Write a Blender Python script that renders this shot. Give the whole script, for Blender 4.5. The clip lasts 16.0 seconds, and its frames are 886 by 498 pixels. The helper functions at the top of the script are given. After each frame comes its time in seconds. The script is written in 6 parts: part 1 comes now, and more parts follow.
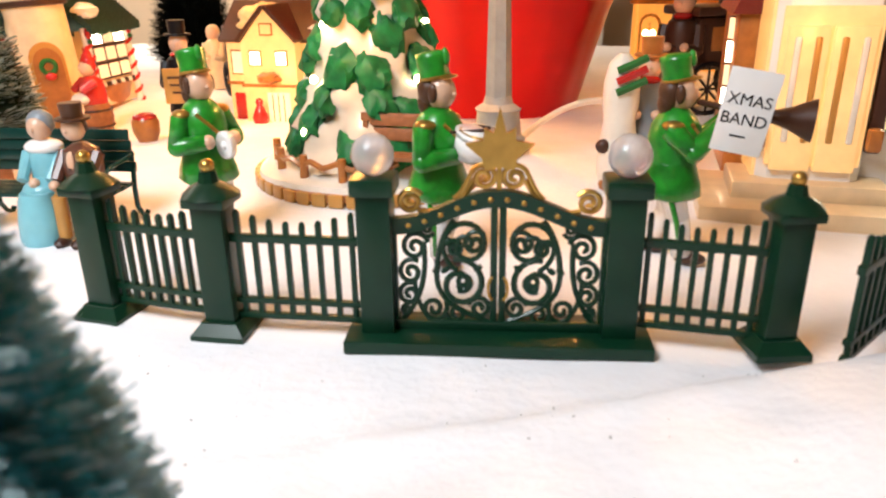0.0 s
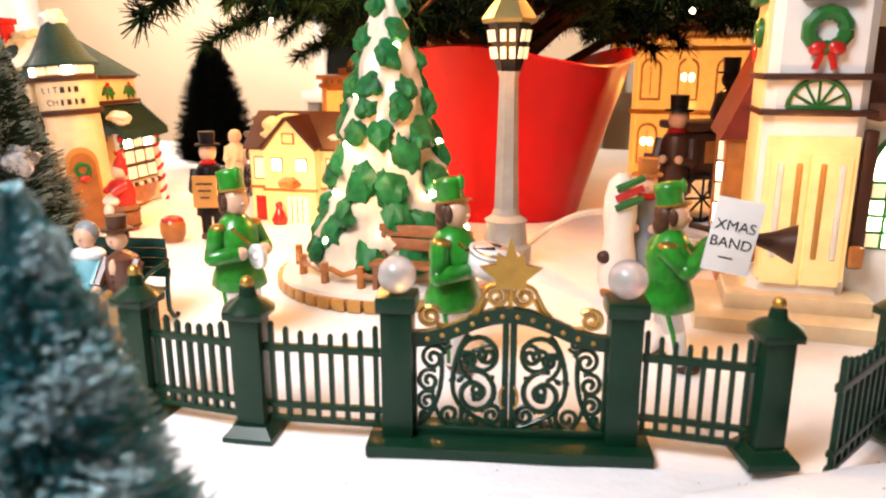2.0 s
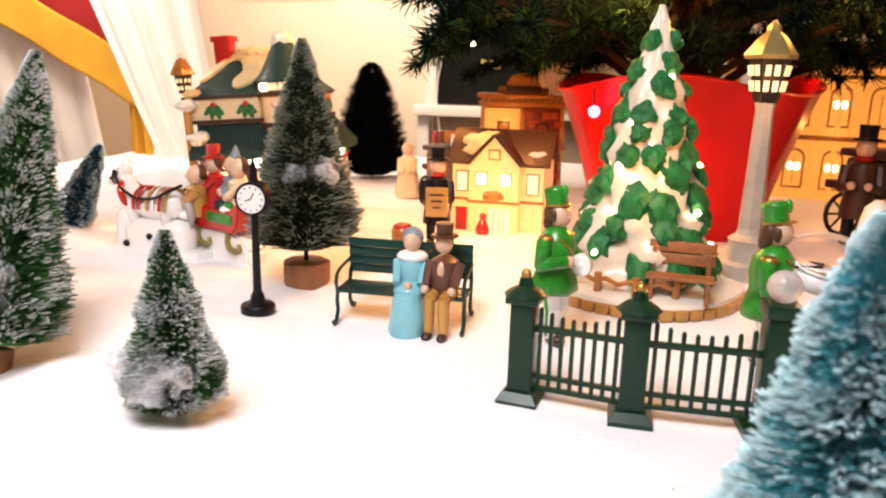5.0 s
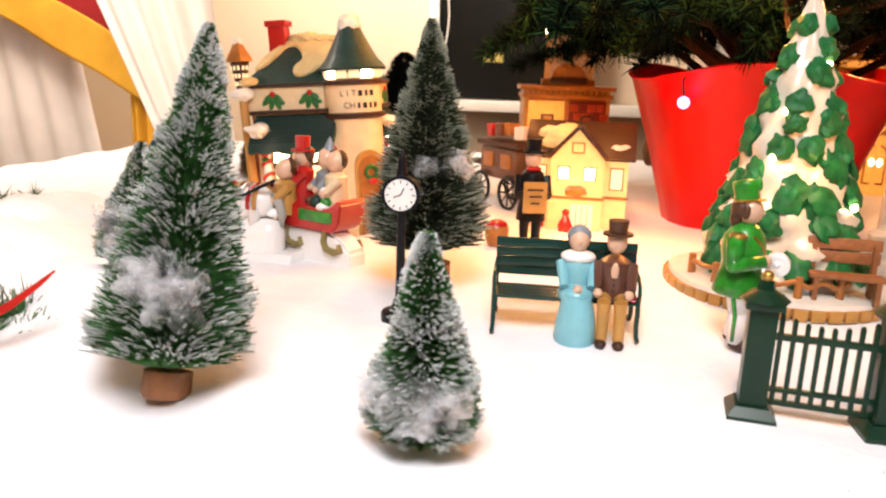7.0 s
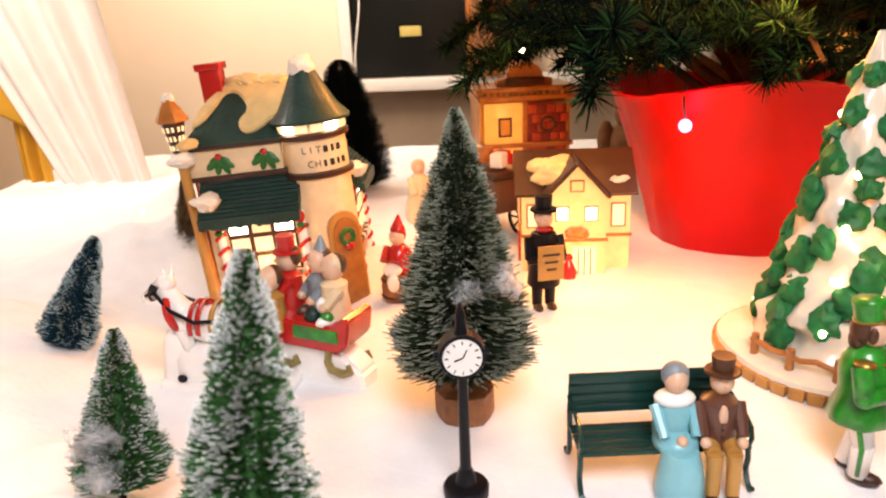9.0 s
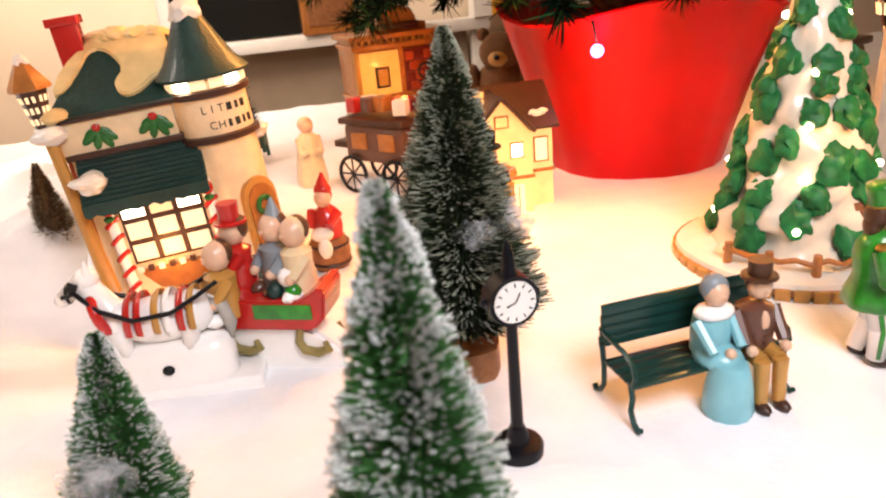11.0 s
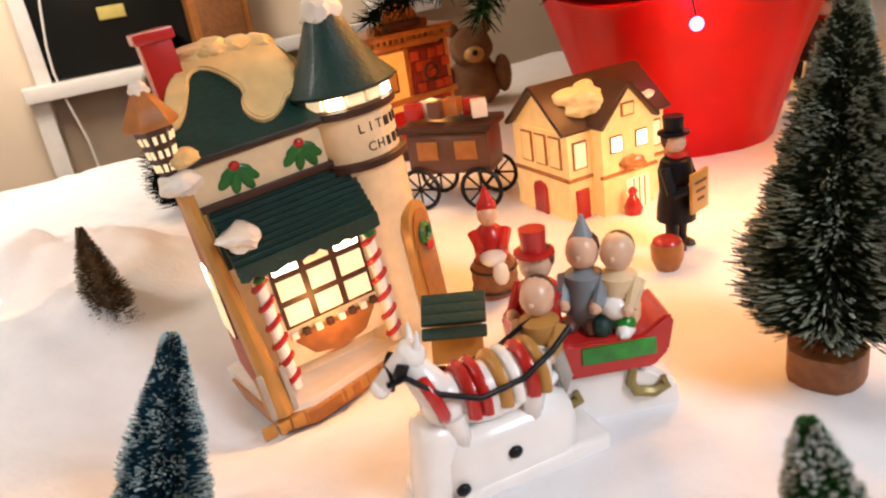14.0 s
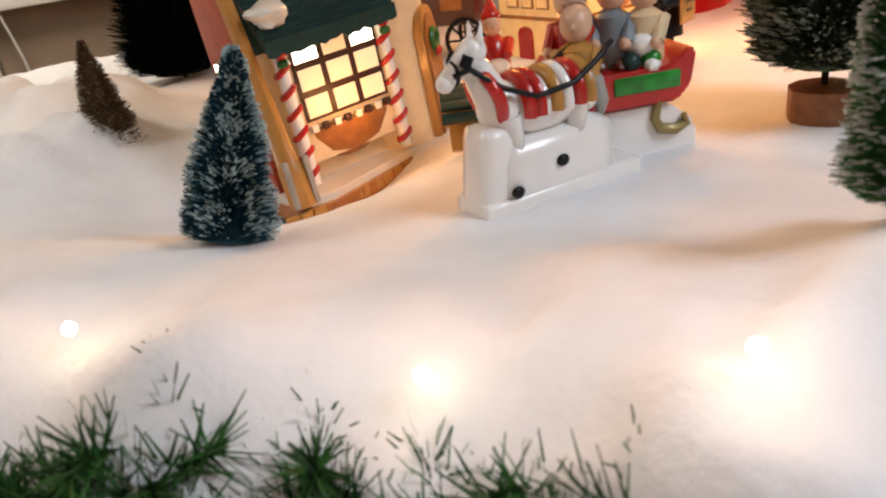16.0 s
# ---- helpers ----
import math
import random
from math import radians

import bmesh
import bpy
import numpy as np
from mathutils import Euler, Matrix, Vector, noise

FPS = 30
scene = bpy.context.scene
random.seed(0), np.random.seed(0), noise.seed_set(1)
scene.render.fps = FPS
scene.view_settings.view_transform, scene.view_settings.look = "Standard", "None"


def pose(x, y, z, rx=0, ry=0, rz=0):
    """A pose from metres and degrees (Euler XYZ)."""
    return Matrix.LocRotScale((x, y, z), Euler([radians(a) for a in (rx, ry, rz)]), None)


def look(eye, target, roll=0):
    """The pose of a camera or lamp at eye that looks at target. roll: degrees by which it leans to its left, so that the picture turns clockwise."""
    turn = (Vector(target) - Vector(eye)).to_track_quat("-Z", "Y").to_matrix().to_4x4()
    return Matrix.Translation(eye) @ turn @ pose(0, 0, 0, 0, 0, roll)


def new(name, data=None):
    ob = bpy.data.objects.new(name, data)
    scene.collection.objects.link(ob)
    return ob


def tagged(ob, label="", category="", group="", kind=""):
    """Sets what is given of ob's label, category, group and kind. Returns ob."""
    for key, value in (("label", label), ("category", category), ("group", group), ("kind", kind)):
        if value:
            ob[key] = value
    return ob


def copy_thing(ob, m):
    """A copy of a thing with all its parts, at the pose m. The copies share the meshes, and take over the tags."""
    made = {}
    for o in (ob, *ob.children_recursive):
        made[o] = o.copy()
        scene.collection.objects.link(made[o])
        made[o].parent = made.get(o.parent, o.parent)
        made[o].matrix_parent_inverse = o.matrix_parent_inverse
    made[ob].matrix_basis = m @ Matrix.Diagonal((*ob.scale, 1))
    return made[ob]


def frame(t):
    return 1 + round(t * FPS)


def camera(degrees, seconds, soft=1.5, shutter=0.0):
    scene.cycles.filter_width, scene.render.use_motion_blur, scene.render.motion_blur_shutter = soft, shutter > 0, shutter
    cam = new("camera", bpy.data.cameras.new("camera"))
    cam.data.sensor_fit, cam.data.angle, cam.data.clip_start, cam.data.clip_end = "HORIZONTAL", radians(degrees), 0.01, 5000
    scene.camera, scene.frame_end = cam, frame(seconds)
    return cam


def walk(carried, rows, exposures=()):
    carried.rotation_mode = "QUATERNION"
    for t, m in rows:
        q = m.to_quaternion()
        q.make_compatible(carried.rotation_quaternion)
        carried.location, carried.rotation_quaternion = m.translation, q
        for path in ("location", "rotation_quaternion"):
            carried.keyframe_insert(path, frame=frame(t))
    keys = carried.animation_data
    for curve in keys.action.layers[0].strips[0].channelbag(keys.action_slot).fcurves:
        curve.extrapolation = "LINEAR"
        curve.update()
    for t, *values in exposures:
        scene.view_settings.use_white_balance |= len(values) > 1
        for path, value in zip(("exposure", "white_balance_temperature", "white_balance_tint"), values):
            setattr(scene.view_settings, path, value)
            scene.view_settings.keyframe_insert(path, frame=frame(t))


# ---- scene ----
cam = camera(62.7, 16.0, soft=2.1)
PATH = [
    (0, (0.286, 0.244, 0.15), (-0.01, 2.085, -0.574), -0.8),
    (0.5, (0.289, 0.235, 0.152), (-0.027, 2.105, -0.482), -0.8),
    (1, (0.289, 0.224, 0.157), (-0.05, 2.123, -0.373), -0.6),
    (1.5, (0.285, 0.218, 0.163), (-0.047, 2.133, -0.31), 0.4),
    (2, (0.284, 0.217, 0.171), (-0.028, 2.13, -0.322), -0.1),
    (2.5, (0.281, 0.211, 0.176), (-0.011, 2.13, -0.306), 0.3),
    (3, (0.281, 0.205, 0.185), (-0.002, 2.128, -0.286), 0.4),
    (3.5, (0.251, 0.192, 0.186), (-0.039, 2.113, -0.289), 1.9),
    (4, (0.208, 0.171, 0.195), (-0.11, 2.09, -0.27), 2.0),
    (4.5, (0.158, 0.154, 0.19), (-0.196, 2.066, -0.279), 2.2),
    (5, (0.124, 0.134, 0.181), (-0.302, 2.032, -0.283), 1.4),
    (5.2, (0.104, 0.127, 0.179), (-0.326, 2.023, -0.29), 2.5),
    (7.3, (-0.031, 0.154, 0.169), (-0.283, 2.082, -0.299), 1.4),
    (7.5, (-0.035, 0.155, 0.173), (-0.245, 2.102, -0.234), 1.0),
    (8, (-0.045, 0.17, 0.166), (-0.146, 2.125, -0.244), -2.0),
    (8.5, (-0.12, 0.221, 0.186), (-0.159, 2.167, -0.275), 1.5),
    (9, (-0.121, 0.264, 0.261), (-0.162, 2.165, -0.36), -2.4),
    (9.5, (-0.122, 0.249, 0.259), (-0.24, 2.126, -0.422), -5.4),
    (9.7, (-0.126, 0.259, 0.246), (-0.186, 2.129, -0.459), -5.1),
    (11.8, (-0.261, 0.36, 0.237), (0.349, 2.122, -0.484), -7.1),
    (12, (-0.267, 0.374, 0.245), (0.37, 2.135, -0.458), -7.6),
    (12.5, (-0.323, 0.398, 0.23), (0.302, 2.142, -0.523), -8.6),
    (13, (-0.351, 0.427, 0.247), (0.259, 2.161, -0.542), -8.9),
    (13.5, (-0.39, 0.437, 0.243), (0.305, 2.132, -0.56), -7.9),
    (14, (-0.437, 0.494, 0.245), (0.411, 2.136, -0.52), -8.9),
    (14.5, (-0.462, 0.537, 0.215), (0.491, 2.102, -0.586), -5.3),
    (15, (-0.487, 0.529, 0.188), (0.506, 2.067, -0.62), -6.7),
    (15.5, (-0.52, 0.507, 0.162), (0.451, 2.046, -0.668), -6.3),
    (16, (-0.537, 0.477, 0.148), (0.452, 1.993, -0.705), -8.0),
]
EXPOSURES = [(0.0, 0.90, 6600, 12), (2.5, 1.15, 6800, 18), (4.5, 0.86, 7000, 20), (7.5, 0.88, 7000, 18), (9.7, 0.74, 7000, 20), (12.0, 0.88, 6800, 20), (14.5, 0.48, 6300, 12), (15.5, 0.30, 6100, 10), (16.0, 0.10, 6200, 10)]
walk(cam, [(t, look(eye, target, roll)) for t, eye, target, roll in PATH], exposures=EXPOSURES)

cam.data.dof.use_dof = True
cam.data.dof.focus_distance = 0.52
cam.data.dof.aperture_fstop = cam.data.lens / 1000 / 0.0019

# ---------------------------------------------------------------- light
world = bpy.data.worlds.new("room_air")
scene.world = world
world.use_nodes = True
world.node_tree.nodes["Background"].inputs[0].default_value = (1.0, 0.9, 0.8, 1)
world.node_tree.nodes["Background"].inputs[1].default_value = 0.02


def area_lamp(name, eye, target, size, watts, colour):
    data = bpy.data.lights.new(name, "AREA")
    data.size, data.energy, data.color = size, watts, colour
    ob = new(name, data)
    ob.matrix_world = look(eye, target)
    return ob


def bulb_lamp(name, at, watts, colour, radius=0.008):
    data = bpy.data.lights.new(name, "POINT")
    data.energy, data.color, data.shadow_soft_size = watts, colour, radius
    ob = new(name, data)
    ob.location = at
    return ob


# Unseen cool area light added low over the foreground for quick falloff.
area_lamp("ceiling_lamp", (-0.04, 0.14, 0.62), (-0.04, 0.47, 0.0), 0.32, 4.1, (0.88, 0.94, 1.0))
# Added light without a fixture, only brightens the back wall.
area_lamp("wall_lamp", (-0.5, 1.74, 0.92), (-0.5, 2.28, 0.52), 0.5, 9.5, (1.0, 0.87, 0.70))
# Added light on the room side of the curtains, to brighten them.
area_lamp("window_lamp", (-1.0, 1.12, 0.80), (-1.05, 1.62, 0.1), 0.3, 5.0, (1.0, 0.95, 0.85))
WARM = (1.0, 0.42, 0.10)


# ---------------------------------------------------------------- materials
MATS = {}


def mat(name, colour, rough=0.5, metal=0.0, vary=0.15, scale=60.0, bump=0.0, bump_scale=300.0, glow=0.0,
        glow_colour=None, second=None, mix_scale=25.0, mix_at=0.5, through_light=0.0, coat=0.0, island=0.0, shine=0.4):
    """A procedural surface: base colour with grain at two scales, optional second colour in blotches, relief and glow."""
    if name in MATS:
        return MATS[name]
    m = bpy.data.materials.new(name)
    m.use_nodes = True
    nt = m.node_tree
    n, l = nt.nodes, nt.links
    b = n["Principled BSDF"]
    b.inputs["Roughness"].default_value = rough
    b.inputs["Metallic"].default_value = metal
    b.inputs["Coat Weight"].default_value = coat
    b.inputs["Coat Roughness"].default_value = 0.12
    b.inputs["Specular IOR Level"].default_value = shine
    co = n.new("ShaderNodeTexCoord")

    def tex(s, detail=4.0):
        t = n.new("ShaderNodeTexNoise")
        t.inputs["Scale"].default_value, t.inputs["Detail"].default_value = s, detail
        l.new(co.outputs["Object"], t.inputs["Vector"])
        return t.outputs["Fac"]

    def mixer(kind, fac, a, c):
        x = n.new("ShaderNodeMix")
        x.data_type, x.blend_type = "RGBA", kind
        for socket, v in (("Factor", fac), ("A", a), ("B", c)):
            s = [i for i in x.inputs if i.name == socket and i.type == ("VALUE" if socket == "Factor" else "RGBA")][0]
            if isinstance(v, (int, float)):
                s.default_value = v
            elif isinstance(v, tuple):
                s.default_value = (*v, 1)
            else:
                l.new(v, s)
        return [o for o in x.outputs if o.type == "RGBA"][0]

    def ramp(fac, lo, hi, a, c):
        r = n.new("ShaderNodeValToRGB")
        r.color_ramp.elements[0].position, r.color_ramp.elements[1].position = lo, hi
        r.color_ramp.elements[0].color, r.color_ramp.elements[1].color = (*a, 1), (*c, 1)
        l.new(fac, r.inputs["Fac"])
        return r.outputs["Color"]

    base = colour
    if second:
        base = ramp(tex(mix_scale), mix_at - 0.04, mix_at + 0.04, colour, second)
    if island:
        geo = n.new("ShaderNodeNewGeometry")
        k = 1 - island
        base = mixer("MULTIPLY", 1.0, base, ramp(geo.outputs["Random Per Island"], 0.0, 1.0, (k, k, k), (1 + island,) * 3))
    if vary:
        k = 1 - vary
        base = mixer("MULTIPLY", 1.0, base, ramp(tex(scale), 0.3, 0.7, (k, k, k), (1, 1, 1)))
        base = mixer("MULTIPLY", 0.6, base, ramp(tex(scale * 0.18, 2.0), 0.3, 0.7, (k, k, k), (1, 1, 1)))
    if isinstance(base, tuple):
        b.inputs["Base Color"].default_value = (*base, 1)
    else:
        l.new(base, b.inputs["Base Color"])
    if bump:
        bp = n.new("ShaderNodeBump")
        bp.inputs["Strength"].default_value, bp.inputs["Distance"].default_value = bump, 0.002
        l.new(tex(bump_scale, 6.0), bp.inputs["Height"])
        l.new(bp.outputs["Normal"], b.inputs["Normal"])
    if through_light:
        b.inputs["Transmission Weight"].default_value = through_light
    if glow:
        b.inputs["Emission Color"].default_value = (*(glow_colour or colour), 1)
        b.inputs["Emission Strength"].default_value = glow
    MATS[name] = m
    return m


SNOW = mat("cotton_snow", (0.86, 0.86, 0.88), 0.95, vary=0.06, scale=40, bump=0.35, bump_scale=200)
CERAMIC_SNOW = mat("ceramic_snow", (0.84, 0.80, 0.72), 0.35, vary=0.12, scale=70, coat=0.3)
GREEN_PLASTIC = mat("dark_green_plastic", (0.002, 0.030, 0.013), 0.32, vary=0.2, scale=90, coat=0.06, shine=0.3)
GOLD = mat("gold_paint", (0.55, 0.33, 0.08), 0.3, 0.85, vary=0.2, scale=200)
CRYSTAL = mat("frosted_crystal", (0.86, 0.83, 0.84), 0.32, vary=0.2, scale=160, through_light=0.7, coat=0.3)
BLACK = mat("black_plastic", (0.004, 0.004, 0.006), 0.35, vary=0.1, shine=0.25)
BENCH_GREEN = mat("bench_green_metal", (0.008, 0.05, 0.04), 0.25, 0.2, vary=0.15)
DIAL = mat("clock_dial", (0.8, 0.78, 0.74), 0.3, vary=0.05)
SKIN = mat("painted_skin", (0.72, 0.45, 0.30), 0.35, vary=0.08, coat=0.3)
BAND_GREEN = mat("band_green_glaze", (0.015, 0.34, 0.025), 0.3, vary=0.5, scale=150, coat=0.5)
WHITE_GLAZE = mat("white_glaze", (0.88, 0.86, 0.83), 0.25, vary=0.06, coat=0.4)
HAIR = mat("brown_hair_glaze", (0.09, 0.035, 0.015), 0.4, vary=0.2)
BROWN = mat("brown_coat_glaze", (0.13, 0.05, 0.03), 0.35, vary=0.2, coat=0.3)
LIGHT_BLUE = mat("light_blue_glaze", (0.22, 0.55, 0.62), 0.3, vary=0.2, coat=0.3)
TAN = mat("tan_glaze", (0.55, 0.27, 0.06), 0.35, vary=0.2, coat=0.3)
RED = mat("red_glaze", (0.55, 0.02, 0.015), 0.25, vary=0.2, coat=0.4)
GREY_BLUE = mat("grey_blue_glaze", (0.25, 0.29, 0.32), 0.35, vary=0.2)
CREAM = mat("cream_glaze", (0.80, 0.62, 0.38), 0.3, vary=0.14, scale=90, coat=0.3)
ORANGE_BROWN = mat("orange_brown_glaze", (0.48, 0.17, 0.035), 0.35, vary=0.3, scale=120, coat=0.3)
DARK_BROWN = mat("dark_brown_glaze", (0.06, 0.022, 0.012), 0.4, vary=0.25)
WOOD = mat("miniature_wood", (0.36, 0.14, 0.05), 0.5, vary=0.35, scale=150, bump=0.4)
BARK = mat("bark", (0.030, 0.015, 0.008), 0.95, vary=0.4, scale=80, bump=1.0, bump_scale=150, shine=0.1)
BRICK_RED = mat("brick_red_glaze", (0.46, 0.06, 0.015), 0.4, vary=0.3, scale=130, bump=0.4)
PLUSH = mat("brown_plush", (0.22, 0.10, 0.04), 0.95, vary=0.3, scale=60, bump=0.8)
DARK_RED = mat("dark_red_roof_glaze", (0.20, 0.02, 0.012), 0.4, vary=0.3, scale=130, bump=0.4)
SHOP_GREEN = mat("shop_roof_green", (0.003, 0.042, 0.034), 0.5, vary=0.35, scale=160, bump=0.4, coat=0.1)
TREE_GREEN = mat("ceramic_tree_green", (0.010, 0.21, 0.055), 0.5, vary=0.55, scale=110, bump=0.4, bump_scale=120, shine=0.3)
TREE_WHITE = mat("ceramic_tree_snow", (0.82, 0.74, 0.60), 0.25, vary=0.15, scale=60, coat=0.5)
HOLLY = mat("holly_green", (0.02, 0.16, 0.03), 0.3, vary=0.25)
LIT_PANE = mat("lit_pane", (0.85, 0.70, 0.45), 0.3, vary=0.1, glow=0.46, glow_colour=(1.0, 0.74, 0.40))
HOT_PANE = mat("hot_pane", (1.0, 0.95, 0.8), 0.3, vary=0.0, glow=6.0, glow_colour=(1.0, 0.88, 0.62))
BULB = mat("warm_bulb", (1.0, 0.9, 0.7), 0.2, vary=0.0, glow=14.0, glow_colour=(1.0, 0.80, 0.45))
PINK_BULB = mat("pink_bulb", (1.0, 0.3, 0.5), 0.2, vary=0.0, glow=7.0, glow_colour=(1.0, 0.12, 0.30))
# Faint orange emission on the shop walls imitates light from inside.
LIT_CREAM = mat("cream_glaze_with_glow", (0.80, 0.64, 0.42), 0.3, vary=0.16, scale=80, coat=0.3, glow=0.07, glow_colour=(1.0, 0.45, 0.10))
# Porcelain emission stands in for lamp light shining through from inside.
GLOWING_CREAM = mat("porcelain_with_glow", (0.84, 0.62, 0.34), 0.3, vary=0.2, scale=80, coat=0.2, glow=0.27, glow_colour=(1.0, 0.50, 0.12))
# Warm light painted in: orange base colour plus emission on plain walls.
LIT_ORANGE = mat("orange_porcelain_with_glow", (0.72, 0.36, 0.10), 0.3, vary=0.3, scale=70, coat=0.3, glow=0.4, glow_colour=(1.0, 0.40, 0.07))
# Yellow tint paints light from inside the shop into the roof snow.
LIT_SNOW = mat("snow_glaze_lit_tint", (0.80, 0.58, 0.26), 0.4, vary=0.22, scale=60, coat=0.15)
PALE_STONE = mat("pale_stone_glaze", (0.42, 0.40, 0.36), 0.45, vary=0.2, scale=90)
RED_FOIL = mat("red_foil", (0.72, 0.002, 0.003), 0.4, vary=0.2, scale=14, bump=0.3, bump_scale=30, coat=0.05, shine=0.3)
WALL_PAINT = mat("cream_wall_paint", (0.80, 0.68, 0.53), 0.8, vary=0.05, scale=8, bump=0.1)
WHITE_PAINT = mat("white_trim_paint", (0.82, 0.80, 0.76), 0.45, vary=0.06)
DARK_GLASS = mat("dark_glass", (0.010, 0.011, 0.010), 0.2, vary=0.2, scale=6, shine=0.15)
TAN_PANEL = mat("tan_panel", (0.42, 0.33, 0.24), 0.6, vary=0.15, scale=10)
CURTAIN = mat("white_curtain", (0.86, 0.80, 0.74), 0.9, vary=0.08, scale=20, bump=0.3)
YELLOW_CLOTH = mat("yellow_cloth", (0.75, 0.38, 0.03), 0.85, vary=0.2, scale=16, bump=0.3)
RED_CLOTH = mat("red_cloth", (0.35, 0.012, 0.012), 0.85, vary=0.2, scale=16)
GRAPHITE = mat("printed_black", (0.012, 0.012, 0.012), 0.5, vary=0.0)
BRONZE = mat("olive_gold_runner", (0.32, 0.25, 0.09), 0.35, 0.3, vary=0.25)


# ---------------------------------------------------------------- building blocks
def thing(name, at, label, category, group="", turn=0.0, scale=1.0, kind=""):
    ob = new(name)
    ob.empty_display_size = 0.01
    ob.location, ob.rotation_euler = at, (0, 0, radians(turn))
    ob.scale = (scale,) * 3
    return tagged(ob, label, category, group, kind)


def mesh_of(name, bm, materials, smooth=True):
    me = bpy.data.meshes.new(name)
    bm.to_mesh(me)
    bm.free()
    for m in materials if isinstance(materials, (list, tuple)) else [materials]:
        me.materials.append(m)
    if smooth:
        me.polygons.foreach_set("use_smooth", [True] * len(me.polygons))
        me.set_sharp_from_angle(angle=radians(38 if len(me.polygons) < 900 else 90))
    return me


def part(name, bm, material, parent, label=""):
    ob = new(name, mesh_of(name, bm, material))
    ob.parent = parent
    return tagged(ob, label) if label else ob


def solo(name, bm, material, label, category, group="", at=(0, 0, 0), turn=0.0, kind=""):
    ob = new(name, mesh_of(name, bm, material))
    ob.location, ob.rotation_euler = at, (0, 0, radians(turn))
    return tagged(ob, label, category, group, kind)


def paint(bm, before, index):
    for f in bm.faces:
        if f not in before:
            f.material_index = index


def box(bm, c, s, bevel=0.0, rot=None, index=0):
    """A box with centre c and size s, its edges rounded by bevel, turned by rot (degrees)."""
    before = set(bm.faces)
    m = pose(*c, *(rot or (0, 0, 0))) @ Matrix.Diagonal((*s, 1))
    made = bmesh.ops.create_cube(bm, size=1.0, matrix=m)
    if bevel:
        edges = list({e for v in made["verts"] for e in v.link_edges})
        bmesh.ops.bevel(bm, geom=edges, offset=bevel, segments=2, affect="EDGES", profile=0.6)
    paint(bm, before, index)
    return bm


def rod(bm, a, b, r0, r1=None, seg=10, index=0):
    """A tapered rod from a to b."""
    before = set(bm.faces)
    a, b = Vector(a), Vector(b)
    d = b - a
    m = Matrix.Translation((a + b) / 2) @ d.to_track_quat("Z", "Y").to_matrix().to_4x4()
    bmesh.ops.create_cone(bm, cap_ends=True, segments=seg, radius1=r0, radius2=r0 if r1 is None else r1, depth=d.length, matrix=m)
    paint(bm, before, index)
    return bm


def ball(bm, c, r, seg=12, index=0, rot=None):
    """A ball or, with three radii, an egg shape."""
    before = set(bm.faces)
    r = r if isinstance(r, (tuple, list)) else (r, r, r)
    bmesh.ops.create_uvsphere(bm, u_segments=seg, v_segments=max(6, seg * 2 // 3), radius=1.0,
                              matrix=pose(*c, *(rot or (0, 0, 0))) @ Matrix.Diagonal((*r, 1)))
    paint(bm, before, index)
    return bm


def lathe(bm, profile, seg=20, c=(0, 0, 0), index=0, wobble=None):
    """A turned shape: profile is a list of (radius, height)."""
    rings = []
    for r, z in profile:
        ring = []
        for i in range(seg):
            a = 2 * math.pi * i / seg
            k = wobble(a, z) if wobble else 1.0
            ring.append(bm.verts.new((c[0] + r * k * math.cos(a), c[1] + r * k * math.sin(a), c[2] + z)))
        rings.append(ring)
    for lo, hi in zip(rings, rings[1:]):
        for i in range(seg):
            bm.faces.new((lo[i], lo[(i + 1) % seg], hi[(i + 1) % seg], hi[i])).material_index = index
    bm.faces.new(rings[0][::-1]).material_index = index
    bm.faces.new(rings[-1]).material_index = index
    return bm


def sweep(bm, pts, r, seg=6, index=0, flat=1.0):
    """A bar along points; r is a radius or one for each point."""
    pts = [Vector(p) for p in pts]
    rs = r if isinstance(r, (list, tuple)) else [r] * len(pts)
    rings = []
    side = None
    for i, p in enumerate(pts):
        d = (pts[min(i + 1, len(pts) - 1)] - pts[max(i - 1, 0)]).normalized()
        if side is None:
            side = d.orthogonal().normalized()
        side = (side - d * side.dot(d)).normalized()
        up = d.cross(side)
        rings.append([bm.verts.new(p + side * rs[i] * math.cos(2 * math.pi * j / seg) + up * rs[i] * flat * math.sin(2 * math.pi * j / seg)) for j in range(seg)])
    for lo, hi in zip(rings, rings[1:]):
        for j in range(seg):
            bm.faces.new((lo[j], lo[(j + 1) % seg], hi[(j + 1) % seg], hi[j])).material_index = index
    bm.faces.new(rings[0][::-1]).material_index = index
    bm.faces.new(rings[-1]).material_index = index
    return bm


def slab(bm, outline, y0, y1, index=0, plane="xz"):
    """A flat outline given thickness: in the upright xz plane from y0 to y1, or in the xy plane from z0 to z1."""
    def at(p, d):
        return (p[0], d, p[1]) if plane == "xz" else (p[0], p[1], d)
    a = [bm.verts.new(at(p, y0)) for p in outline]
    b = [bm.verts.new(at(p, y1)) for p in outline]
    k = len(outline)
    bm.faces.new(a).material_index = index
    bm.faces.new(b[::-1]).material_index = index
    for i in range(k):
        bm.faces.new((a[i], b[i], b[(i + 1) % k], a[(i + 1) % k])).material_index = index
    bmesh.ops.recalc_face_normals(bm, faces=bm.faces)
    return bm


def B():
    return bmesh.new()


